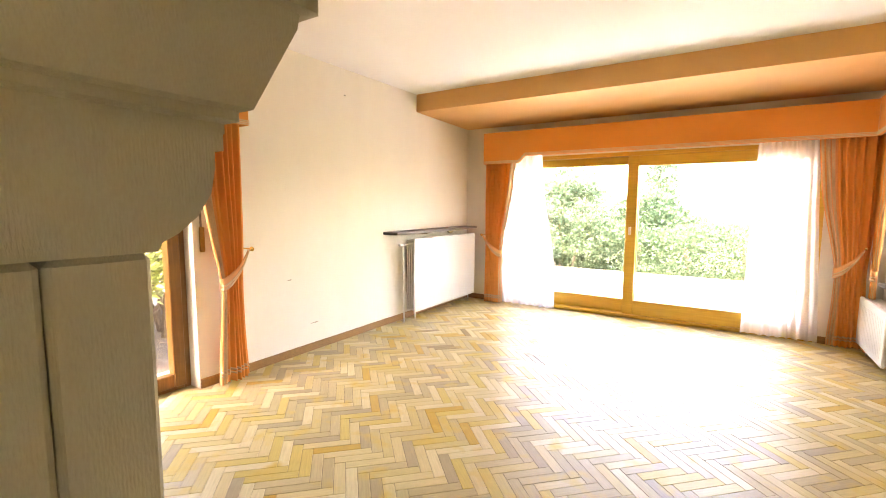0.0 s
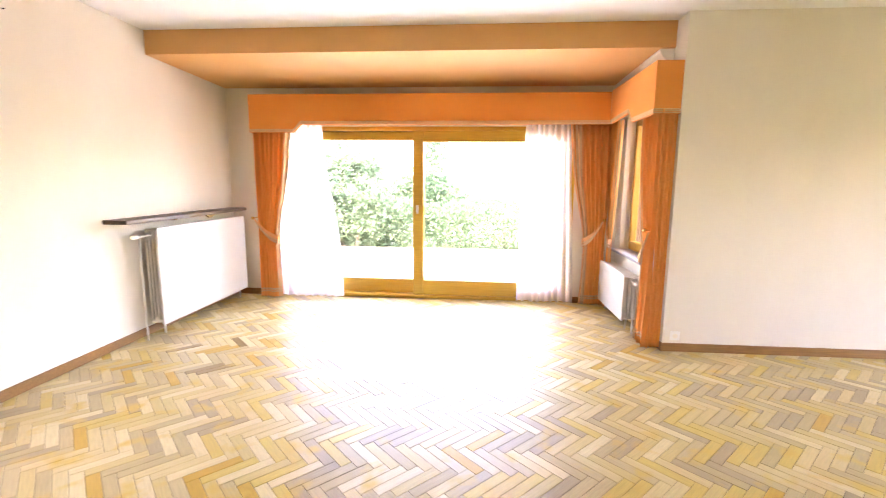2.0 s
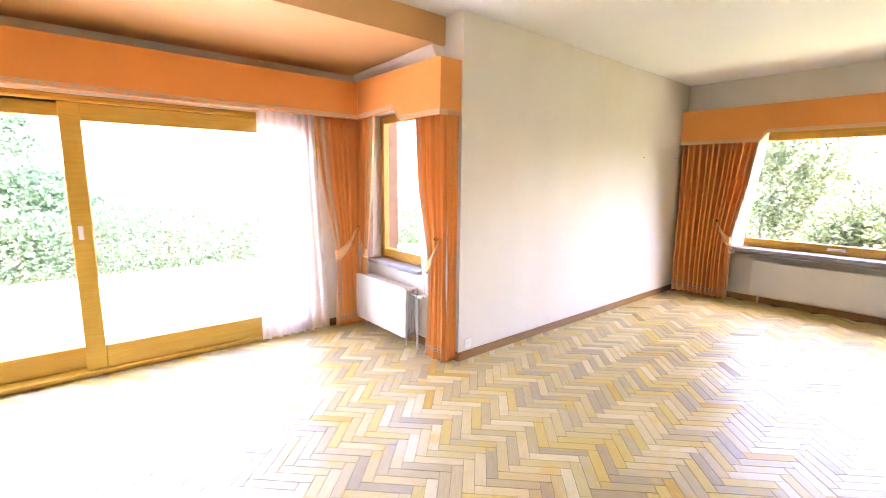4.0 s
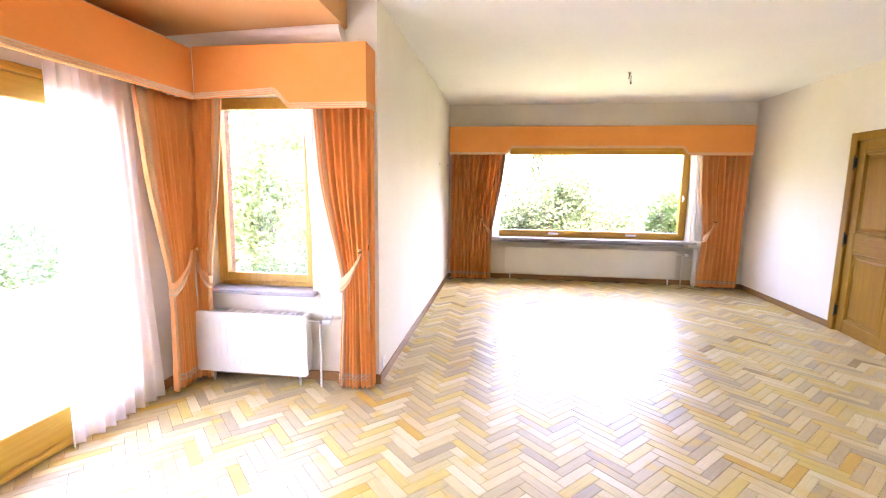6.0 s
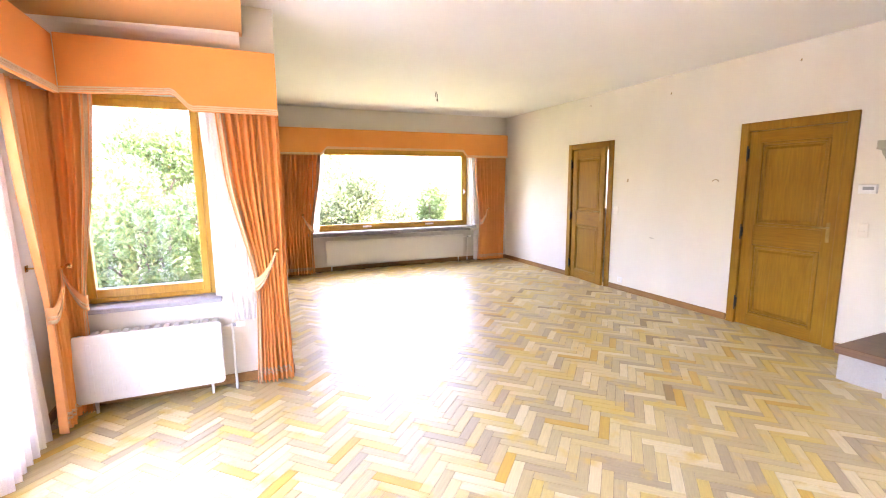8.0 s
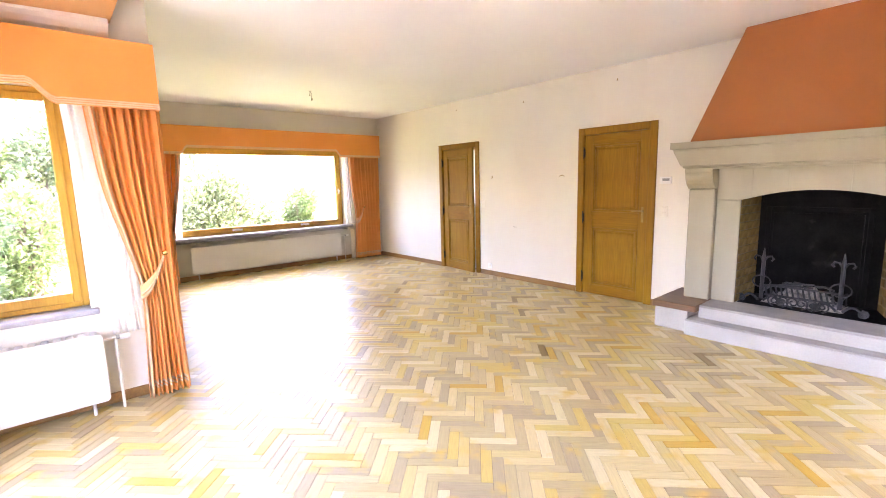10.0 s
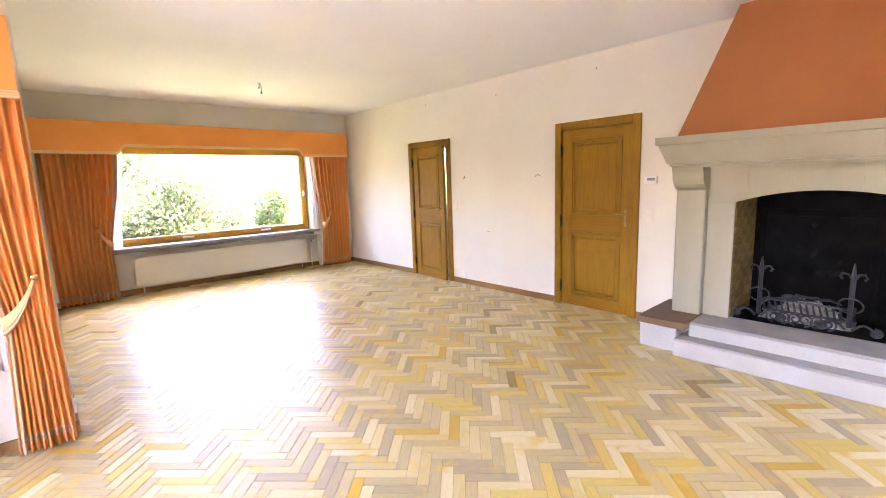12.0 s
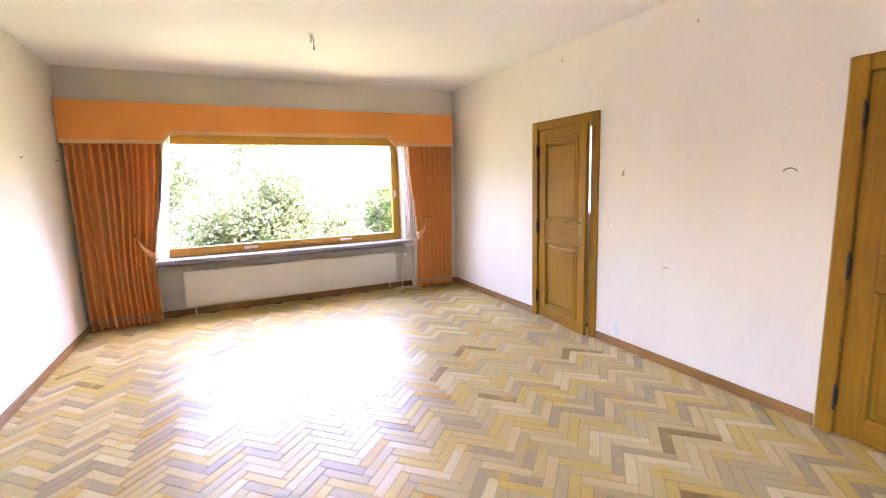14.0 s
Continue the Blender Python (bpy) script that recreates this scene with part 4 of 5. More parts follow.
radiator(W, 4.42, 5.935, 0.105, 1.0, 0.05, 0.195, 4.30, "tall white steel radiator under a dark wooden shelf", 30)
radiator(BE, 5.0, 5.875, 0.10, 0.557, 0.04, 0.20, 4.93, "low white steel radiator under the narrow window", 14, 15)
radiator(E, 0.965, 3.59, 0.115, 0.54, -0.13, -0.02, 0.86, "long low white radiator in the window niche", 40)
sh = thing("wall_shelf", W(5.0, 0, 1.07), "dark brown wooden shelf above the tall radiator", "shelf")
bm = bmesh.new()
W.box(bm, 4.07, 5.97, 0.0, 0.21, 1.065, 1.10, 0.004)
part("board", bm, M_DARKWOOD, sh)
for a in (4.75, 5.35):
    bm = bmesh.new()
    W.box(bm, a, a + 0.03, 0.0, 0.15, 1.045, 1.064, 0.003)
    part("bracket", bm, M_OLDBRASS, sh)
bm = bmesh.new()
prism(bm, [(5.15, 1.064), (5.29, 1.064), (5.24, 1.035), (5.20, 1.035)], lambda a, d, b: W(a, d, b), 0.19, 0.215)
part("keeper", bm, M_OLDBRASS, sh, "small brass clip under the edge")


# ---- fireplace ----
FC = -0.45          # middle of the fireplace
fp = thing("fireplace", (FC, 0.03, 0), "pale tooled stone open fireplace with terracotta hood", "fireplace")


def mirror(x):
    return 2 * FC - x


for side in (0, 1):
    mx = (lambda x: x) if side == 0 else mirror
    bm = bmesh.new()
    for x0, x1, y0, y1, z0, z1, b in ((0.302, 0.53, 0.298, 0.42, 0.27, 1.348, 0.008), (0.302, 0.527, 0.03, 0.297, 0.27, 1.348, 0.009)):
        box(bm, min(mx(x0), mx(x1)), max(mx(x0), mx(x1)), y0, y1, z0, z1, b)
    part("pillar", bm, M_STONE, fp, "finely tooled pale stone pillar")
    prof = [(0.03, 1.35), (0.425, 1.35), (0.43, 1.362), (0.455, 1.375), (0.485, 1.40), (0.507, 1.435), (0.515, 1.475), (0.515, 1.50), (0.53, 1.502), (0.53, 1.53), (0.03, 1.53)]
    bm = bmesh.new()
    prism(bm, prof, lambda a, d, b: Vector((d, a, b)), mx(0.297), mx(0.537))
    part("corbel", bm, M_STONE, fp, "curved stone corbel")
    bm = bmesh.new()
    box(bm, min(mx(0.10), mx(0.30)), max(mx(0.10), mx(0.30)), 0.03, 0.36, 0.27, 1.243, 0.004)
    part("jamb", bm, M_STONE, fp)
# arched lintel in three stones
arc = lambda x: 1.335 - 0.09 * ((x - FC) / 0.55) ** 2
cuts = [0.30, 0.02, -0.25, mirror(-0.25), mirror(0.02), mirror(0.30)]
for x1, x0 in zip(cuts, cuts[1:]):
    bm = bmesh.new()
    low = []
    for i in range(13):
        x = x0 + 0.0008 + (x1 - x0 - 0.0016) * i / 12
        low.append((x, 1.245 if abs(x - FC) > 0.5501 else arc(x)))
    prism(bm, [(x1 - 0.0008, 1.53), (x0 + 0.0008, 1.53), *low], lambda a, d, b: Vector((a, d, b)), 0.20, 0.358)
    part("lintel_stone", bm, M_STONE, fp)
# mantel: rings up the moulding
bm = bmesh.new()
rings = []
for out, z in ((0.0, 1.53), (0.0, 1.545), (0.016, 1.55), (0.016, 1.565), (0.032, 1.57), (0.082, 1.70), (0.085, 1.722), (0.106, 1.725), (0.106, 1.786)):
    x0, x1, y1 = mirror(0.535) - out, 0.535 + out, 0.538 + out
    rings.append([bm.verts.new(p) for p in ((x0, 0.03, z), (x1, 0.03, z), (x1, y1, z), (x0, y1, z))])
for a, b in zip(rings, rings[1:]):
    for i in range(4):
        bm.faces.new((a[i], a[(i + 1) % 4], b[(i + 1) % 4], b[i]))
bm.faces.new(rings[0][::-1]), bm.faces.new(rings[-1])
bmesh.ops.bevel(bm, geom=[e for e in bm.edges if abs(e.verts[0].co.z - e.verts[1].co.z) > 0.01], offset=0.006, segments=2, affect="EDGES")
part("mantel", bm, M_STONE, fp, "heavy moulded stone mantel shelf")
bm = bmesh.new()
lo = [bm.verts.new(p) for p in ((mirror(0.50), 0.03, 1.791), (0.50, 0.03, 1.791), (0.50, 0.54, 1.791), (mirror(0.50), 0.54, 1.791))]
hi = [bm.verts.new(p) for p in ((mirror(0.16), 0.03, H - 0.001), (0.16, 0.03, H - 0.001), (0.16, 0.33, H - 0.001), (mirror(0.16), 0.33, H - 0.001))]
for i in range(4):
    bm.faces.new((lo[i], lo[(i + 1) % 4], hi[(i + 1) % 4], hi[i]))
bm.faces.new(hi), bm.faces.new(lo[::-1])
part("hood", bm, M_HOOD, fp, "sloping terracotta painted chimney hood")
part("hearth_step", boxes((mirror(0.37), 0.37, 0.03, 0.80, 0.0, 0.135), bevel=0.006), M_HEARTH, fp, "low white painted hearth step")
part("hearth_step_top", boxes((mirror(0.37) + 0.004, 0.366, 0.63, 0.797, 0.131, 0.15), bevel=0.004), M_HEARTHTOP, fp, "grey worn stone tread")
part("hearth", boxes((mirror(0.30), 0.30, -0.215, 0.66, 0.136, 0.248), bevel=0.005), M_HEARTH, fp, "white painted raised hearth")
part("hearth_top", boxes((mirror(0.296), 0.296, -0.215, 0.657, 0.245, 0.269), bevel=0.004), M_HEARTHTOP, fp, "grey hearth stone")
for side in (0, 1):
    mx = (lambda x: x) if side == 0 else mirror
    xs = sorted((mx(0.375), mx(0.68)))
    part("side_block", boxes((xs[0], xs[1], 0.03, 0.715, 0.0, 0.205), bevel=0.006), M_HEARTH, fp)
    xs = sorted((mx(0.302), mx(0.70)))
    part("side_bench", boxes((xs[0], xs[1], 0.03, 0.735, 0.206, 0.268), bevel=0.006), M_PLANKWOOD, fp, "worn reddish wooden bench slab")
# firebox
part("fireback", boxes((-0.93, 0.085, -0.215, -0.185, 0.27, 1.5)), M_SOOT, fp, "soot-blackened fireback wall")
for r in ((-0.76, -0.72, 0.27, 1.16), (-0.02, 0.02, 0.27, 1.16), (-0.72, -0.02, 1.12, 1.16)):
    part("fireback_rail", boxes((r[0], r[1], -0.185, -0.165, r[2], r[3]), bevel=0.006), M_SOOT, fp)
part("fireback_plate", boxes((-0.70, -0.04, -0.185, -0.172, 0.30, 1.10), bevel=0.004), M_SOOT, fp, "black cast iron fireback")
part("firebox_floor", boxes((-0.99, 0.09, -0.184, 0.30, 0.2695, 0.2725)), M_SOOT, fp, "blackened firebox floor")
part("smoke_chamber", boxes((-1.0, 0.10, -0.215, 0.20, 1.42, 1.50)), M_SOOT, fp)
bricks = bpy.data.meshes.new("brick")
bm = boxes((-0.006, 0.006, -0.096, 0.096, -0.034, 0.034), bevel=0.003)
bm.to_mesh(bricks)
bm.free()
bricks.materials.append(M_BRICK)
half = bpy.data.meshes.new("half_brick")
bm = boxes((-0.006, 0.006, -0.045, 0.045, -0.034, 0.034), bevel=0.003)
bm.to_mesh(half)
bm.free()
half.materials.append(M_BRICK)
for x, s, splay in ((0.10, 1, 0.025), (mirror(0.10), -1, 0.16)):
    # splayed side walls: narrower at the back
    bm = bmesh.new()
    prism(bm, [(x + s * 0.03, 0.352), (x, 0.352), (x - s * splay, -0.183), (x + s * 0.03, -0.183)], lambda a, d, b: Vector((a, b, d)), 0.27, 1.42)
    lining = part("brick_lining", bm, M_MORTAR, fp, "sooty yellow firebrick lining")
    for row in range(15):
        z = 0.31 + row * 0.076
        cells = [(0.10, bricks), (0.305, bricks), (0.455, half)] if row % 2 else [(0.05, half), (0.20, bricks), (0.405, bricks)]
        for dist, me in cells:
            t = dist / 0.535
            ob = new("brick", me)
            ob.parent = lining
            ob.matrix_parent_inverse = lining.matrix_world.inverted()
            ob.matrix_local = Matrix.Translation((x - s * (splay * t + 0.004), 0.347 - 0.535 * t, z)) @ Matrix.Rotation(-s * math.atan2(splay, 0.535), 4, "Z")


def andiron(x, label):
    a = thing("andiron", (x, 0.25, 0.27), label, "andiron", "wrought iron andirons")
    z = 0.27
    part("post", tube(bmesh.new(), [(x, 0.22, z + 0.05), (x, 0.22, z + 0.2), (x, 0.22, z + 0.42)], 0.016, 8), M_IRON, a)
    bm = tube(bmesh.new(), [(x, 0.22, z + 0.42), (x, 0.22, z + 0.46), (x, 0.22, z + 0.53)], 0.022, 8, 0.004)
    for s in (-1, 1):
        tube(bm, [(x, 0.22, z + 0.40), (x + s * 0.03, 0.22, z + 0.45), (x + s * 0.06, 0.22, z + 0.455), (x + s * 0.075, 0.22, z + 0.43), (x + s * 0.06, 0.22, z + 0.41)], 0.009, 6)
    part("finial", bm, M_IRON, a, "fleur shaped finial")
    pts = [(x + 0.07 * math.cos(t), 0.245, z + 0.22 + 0.055 * math.sin(t)) for t in [2 * math.pi * i / 20 for i in range(21)]]
    part("ring", tube(bmesh.new(), pts, 0.006, 6), M_IRON, a)
    for s in (-1, 1):
        bm = bmesh.new()
        pts = []
        for i in range(26):
            t = i / 25
            pts.append((x + s * (0.02 + 0.13 * t), 0.235, z + 0.035 + 0.05 * math.sin(math.pi * t)))
        for i in range(16):
            t = i / 15
            r = 0.035 * (1 - 0.7 * t)
            ang = math.pi / 2 - t * 3.2 * math.pi
            pts.append((x + s * (0.15 + r * math.cos(ang)), 0.235, z + 0.042 + r * math.sin(ang)))
        tube(bm, pts, 0.010, 6)
        part("scroll_foot", bm, M_IRON, a)
    part("log_bar", tube(bmesh.new(), [(x, 0.22, z + 0.12), (x, -0.10, z + 0.12), (x, -0.12, z + 0.001)], 0.012, 6), M_IRON, a)
    return a


andiron(-0.08, "black wrought iron andiron with fleur finial")
andiron(-0.64, "black wrought iron andiron with fleur finial")
gr = thing("fire_grate", (FC + 0.08, 0.1, 0.27), "black iron fire grate with slanting bars", "fire grate")
for z in (0.36, 0.45):
    part("rail", tube(bmesh.new(), [(-0.62, 0.20, z), (-0.10, 0.20, z)], 0.009, 6), M_IRON, gr)
for i in range(13):
    x = -0.60 + i * 0.04
    part("bar", tube(bmesh.new(), [(x, 0.20, 0.36), (x + 0.02, 0.20, 0.45)], 0.008, 5), M_IRON, gr)
for x in (-0.58, -0.16):
    part("leg", tube(bmesh.new(), [(x, 0.20, 0.40), (x, 0.10, 0.34), (x, 0.05, 0.271)], 0.010, 5), M_IRON, gr)
for cx in (-0.50, -0.36, -0.22):
    for sgn in (-1, 1):
        pts = []
        for i in range(22):
            t = i / 21
            r = 0.05 * (1 - 0.75 * t)
            ang = -math.pi / 2 + t * 3.0 * math.pi
            pts.append((cx + sgn * (0.012 + r * math.cos(ang) + 0.02), 0.26, 0.33 + r * math.sin(ang)))
        part("scroll", tube(bmesh.new(), pts, 0.007, 5), M_IRON, gr)
bm = bmesh.new()
nx, ny = 26, 14
g = [[bm.verts.new((-0.66 + 0.60 * i / nx, -0.16 + 0.32 * j / ny, 0.272 + 0.20 * max(0, math.sin(math.pi * i / nx)) * max(0, math.sin(math.pi * j / ny)) * (0.7 + 0.5 * noise.noise((i * 0.5, j * 0.5, 2))))) for j in range(ny + 1)] for i in range(nx + 1)]
for i in range(nx):
    for j in range(ny):
        bm.faces.new((g[i][j], g[i + 1][j], g[i + 1][j + 1], g[i][j + 1]))
tagged(finish("ash_pile", bm, M_ASH, smooth=True), "heap of pale grey ash under the grate", "ash")
rr = random.Random(5)
for i in range(9):
    x, y = rr.uniform(-0.54, -0.20), rr.uniform(-0.02, 0.16)
    a = rr.uniform(0, 3.1)
    L2 = rr.uniform(0.06, 0.15)
    z = 0.44
    bm = tube(bmesh.new(), [(x - L2 * math.cos(a), y - 0.3 * L2 * math.sin(a), z), (x, y, z + 0.012), (x + L2 * math.cos(a), y + 0.3 * L2 * math.sin(a), z + rr.uniform(-0.02, 0.03))], 0.012, 6, 0.008)
    tagged(finish("charred_stick", bm, M_IRON), "charred stick lying in the ash", "firewood", "charred sticks in the hearth")


# ---- small things on walls and ceiling ----
def plate(name, face, a, z, w, h, d, label, cat, material=M_PLASTIC):
    t = thing(name, face(a, 0, z), label, cat)
    bm = bmesh.new()
    face.box(bm, a - w / 2, a + w / 2, 0, d, z - h / 2, z + h / 2, 0.004, 2)
    part("cover", bm, material, t)
    return t


def socket(face, a, z):
    t = plate("wall_socket", face, a, z, 0.08, 0.08, 0.012, "small white wall socket near the skirting", "socket")
    tagged(t, group="white wall sockets")
    bm = bmesh.new()
    q, p = face(a, 0.012, z), face(a, 0.0145, z)
    tube(bm, [q, p], 0.021, 16)
    part("insert", bm, M_CORNICE, t)


socket(NE, 2.64, 0.14), socket(S, 3.56, 0.15)
th = plate("thermostat", S, 0.915, 1.435, 0.125, 0.075, 0.028, "white room thermostat with small display", "thermostat")
bm = bmesh.new()
S.box(bm, 0.87, 0.945, 0.028, 0.030, 1.428, 1.455)
part("display", bm, M_GREYPLASTIC, th)
for a, z in ((0.92, 1.09), (3.69, 1.12)):
    sw = plate("light_switch", S, a, z, 0.075, 0.12, 0.010, "cream double light switch", "light switch", M_CORNICE)
    for dz in (-0.028, 0.028):
        bm = bmesh.new()
        S.box(bm, a - 0.022, a + 0.022, 0.010, 0.016, z + dz - 0.022, z + dz + 0.022, 0.003)
        part("rocker", bm, M_CORNICE, sw)


def hook(face, a, z, size, label):
    h = thing("picture_hook", face(a, 0, z), label, "hook", "remaining picture hooks")
    bm = bmesh.new()
    face.box(bm, a - size * 0.3, a + size * 0.3, 0, 0.003, z - size * 0.4, z + size, 0.001)
    part("strap", bm, M_OLDBRASS, h)
    tube_pts = [face(a, 0.003, z - size * 0.2), face(a, 0.012, z - size * 0.6), face(a, 0.02, z - size * 0.3)]
    part("hook", tube(bmesh.new(), tube_pts, size * 0.12, 6), M_OLDBRASS, h)


hook(S, 3.505, 1.525, 0.028, "small brass picture hook remaining in the wall")
for a, z in ((4.28, 2.62), (2.90, 2.55), (1.52, 2.60)):
    hook(S, a, z, 0.016, "tiny nail hook high on the wall")
arc_mark = thing("hook_pair", S(2.255, 0, 1.51), "small arched wall hook with a dark stain", "hook")
part("arch", tube(bmesh.new(), [S(2.255 + 0.035 * math.cos(t), 0.008, 1.505 + 0.022 * math.sin(t)) for t in [math.pi * i / 10 for i in range(11)]], 0.004, 6), M_OLDBRASS, arc_mark)
for face, a, z in ((W, 3.484, 2.50), (NE, 5.50, 1.79), (NE, 6.36, 1.81)):
    n2 = finish("nail", tube(bmesh.new(), [face(a, -0.002, z), face(a, 0.018, z + 0.004)], 0.004, 6), M_IRON)
    tagged(n2, "small dark nail remaining in the wall", "nail", "remaining nails")
for face, a, z, w in ((W, 3.03, 0.265, 0.055), (W, 2.75, 0.72, 0.03), (S, 3.06, 0.79, 0.04)):
    bm = bmesh.new()
    prism(bm, [(a - w, z), (a - w * 0.4, z + 0.006), (a + w * 0.5, z + 0.010), (a + w, z + 0.004), (a + w * 0.6, z - 0.004), (a - w * 0.2, z - 0.003)], lambda p, d, q: face(p, d, q), 0.0, 0.0012)
    tagged(finish("wall_scuff", bm, M_DIRTMARK), "brown scuff mark on the wallpaper", "scuff", "scuffs on the walls")

lamp = thing("ceiling_hook", (4.79, 2.30, H), "bare ceiling hook with a loose lamp wire", "ceiling hook")
part("rose", tube(bmesh.new(), [(4.79, 2.30, H - 0.001), (4.79, 2.30, H - 0.012)], 0.02, 14), M_PLASTIC, lamp)
part("hook", tube(bmesh.new(), [(4.79, 2.30, H - 0.012), (4.79, 2.30, H - 0.05), (4.80, 2.30, H - 0.07), (4.81, 2.30, H - 0.05)], 0.004, 6), M_IRON, lamp)
part("wire", tube(bmesh.new(), [(4.79, 2.29, H - 0.012), (4.775, 2.28, H - 0.05), (4.79, 2.28, H - 0.085), (4.785, 2.28, H - 0.10)], 0.004, 6), M_GREYPLASTIC, lamp)
part("connector", boxes((4.776, 4.796, 2.272, 2.288, H - 0.13, H - 0.10), bevel=0.003), M_GREYPLASTIC, lamp)


# ---- garden ----
structure("ground", boxes((-400, 400, -400, 400, -0.6, -0.20)), M_LAWN, "bright lawn round the house", "lawn")
# terrace stretched outward in warm pale stone to throw light onto the ceiling
structure("pavement", boxes((-5.0, 6.5, 6.35, 10.6, -0.25, -0.06), bevel=0.01), M_PAVE, "pale stone terrace, extended to bounce light into the room", "terrace")
structure("ground_bed", boxes((-7.5, -2.6, -2.0, 6.2, -0.25, -0.10)), M_EARTH, "dry earth bed with fallen leaves", "garden bed")
structure("pavement_strip", boxes((-2.85, -2.44, -0.2, 6.33, -0.25, -0.05), bevel=0.01), M_PAVE, "grey stone edging along the wall", "edging")


def leaves(n, centre, size, length, seed, shape="clumps", clumps=26, droop=0.0):
    """Many small folded leaves scattered through uneven clumps; returns a mesh."""
    r = np.random.RandomState(seed)
    if shape == "clumps":
        u = r.normal(size=(clumps, 3))
        u /= np.linalg.norm(u, axis=1)[:, None]
        cc = u * (r.uniform(0.35, 1.0, (clumps, 1)) ** 0.6)
        cr = r.uniform(0.20, 0.42, clumps)
        k = r.randint(0, clumps, n)
        v = r.normal(size=(n, 3))
        v /= np.linalg.norm(v, axis=1)[:, None]
        p = cc[k] * 0.72 + v * (cr[k] * r.uniform(0.55, 1.0, n) ** 0.5)[:, None]
        out = v
    else:
        p = r.uniform(-1, 1, (n, 3))
        out = np.stack([0.3 * p[:, 0], p[:, 1], p[:, 2]], 1)
        lump = 0.18 * np.sin(p[:, 0] * 9 + seed) + 0.12 * np.sin(p[:, 0] * 23 + 1.3 * seed)
        p[:, 2] = (p[:, 2] + 1) * (0.5 + 0.5 * lump * 0.6 + 0.5) - 1
    p = p * np.array(size) + np.array(centre)
    out = out + r.normal(scale=0.7, size=(n, 3)) + np.array([0, 0, 0.35 - droop])
    out /= np.linalg.norm(out, axis=1)[:, None]
    side = np.cross(out, r.normal(size=(n, 3)))
    side /= np.linalg.norm(side, axis=1)[:, None]
    nrm = np.cross(side, out)
    ln = length * r.uniform(0.6, 1.25, n)[:, None]
    wd = ln * 0.24
    base, tip = p, p + out * ln
    a, b = p + out * ln * 0.5 + side * wd + nrm * wd * 0.35, p + out * ln * 0.5 - side * wd + nrm * wd * 0.35
    verts = np.stack([base, a, tip, b], 1).reshape(-1, 3)
    idx = np.arange(n)[:, None] * 4
    tris = np.concatenate([idx + np.array([0, 1, 2]), idx + np.array([0, 2, 3])], 0)
    me = bpy.data.meshes.new("crown")
    me.from_pydata(verts.tolist(), [], tris.tolist())
    return me


def bush(name, centre, size, n, length, material, seed, label, category, stems=7, group="", clumps=26):
    x, y, z = centre
    t = thing(name, (x, y, -0.2), label, category, group)
    me = leaves(n, centre, size, length, seed, clumps=clumps)
    me.materials.append(material)
    c = new("crown", me)
    c.parent, c.matrix_parent_inverse = t, t.matrix_world.inverted()
    r = random.Random(seed)
    for i in range(stems):
        bm = bmesh.new()
        tip = Vector((x + r.uniform(-0.75, 0.75) * size[0], y + r.uniform(-0.75, 0.75) * size[1], z + r.uniform(0.0, 0.7) * size[2]))
        root = Vector((x + r.uniform(-0.25, 0.25) * size[0], y + r.uniform(-0.25, 0.25) * size[1], -0.22))
        mids = [root.lerp(tip, k / 6) + Vector((r.uniform(-0.07, 0.07), r.uniform(-0.07, 0.07), 0.12 * math.sin(math.pi * k / 6))) for k in range(7)]
        tube(bm, mids, 0.035, 6, 0.008)
        for k in (2, 3, 4):
            q = mids[k]
            e = q + Vector((r.uniform(-0.5, 0.5) * size[0], r.uniform(-0.5, 0.5) * size[1], r.uniform(0.1, 0.5) * size[2]))
            tube(bm, [q, q.lerp(e, 0.5) + Vector((0, 0, 0.05)), e], 0.014, 5, 0.004)
        part("stem", bm, M_BARK, t)
    return t


def hedge(name, centre, size, n, length, seed, label):
    t = thing(name, (centre[0], centre[1], -0.2), label, "hedge")
    me = leaves(n, centre, size, length, seed, "row")
    me.materials.append(M_HAZEHEDGE)
    c = new("foliage", me)
    c.parent, c.matrix_parent_inverse = t, t.matrix_world.inverted()
    r = random.Random(seed)
    for i in range(12):
        x = centre[0] - size[0] + 2 * size[0] * (i + 0.5) / 12
        bm = tube(bmesh.new(), [(x, centre[1], -0.22), (x + r.uniform(-0.1, 0.1), centre[1], 0.4), (x + r.uniform(-0.2, 0.2), centre[1], centre[2] + size[2] * 0.5)], 0.04, 6, 0.012)
        part("trunk", bm, M_BARK, t)
    return t


# two out-of-view trees, added to dim sky light on the north-east wall
bush("tree", (10.8, -4.4, 1.9), (2.2, 1.7, 2.7), 18000, 0.16, M_LEAF, 51, "unseen tree added to block sky from the picture window", "tree", 5)
bush("tree", (9.4, -7.4, 2.0), (2.4, 1.9, 2.8), 18000, 0.16, M_LEAF, 52, "unseen tree added to block sky from the picture window", "tree", 5)
hedge("hedge", (3.2, 11.6, 0.36), (6.4, 0.7, 0.64), 64000, 0.08, 3, "trimmed green hedge across the lawn")
bush("shrub", (-2.4, 11.0, 0.95), (2.0, 1.2, 1.5), 34000, 0.09, M_HAZEHEDGE, 11, "tall loose green shrub beside the hedge", "shrub", clumps=34)
bush("shrub", (-5.6, 11.8, 1.1), (2.3, 1.3, 1.7), 24000, 0.095, M_HAZEHEDGE, 12, "tall loose green shrub beside the hedge", "shrub")
bush("shrub", (-0.3, 12.4, 0.75), (1.5, 1.0, 1.1), 18000, 0.095, M_HAZEHEDGE, 14, "tall loose green shrub beside the hedge", "shrub")
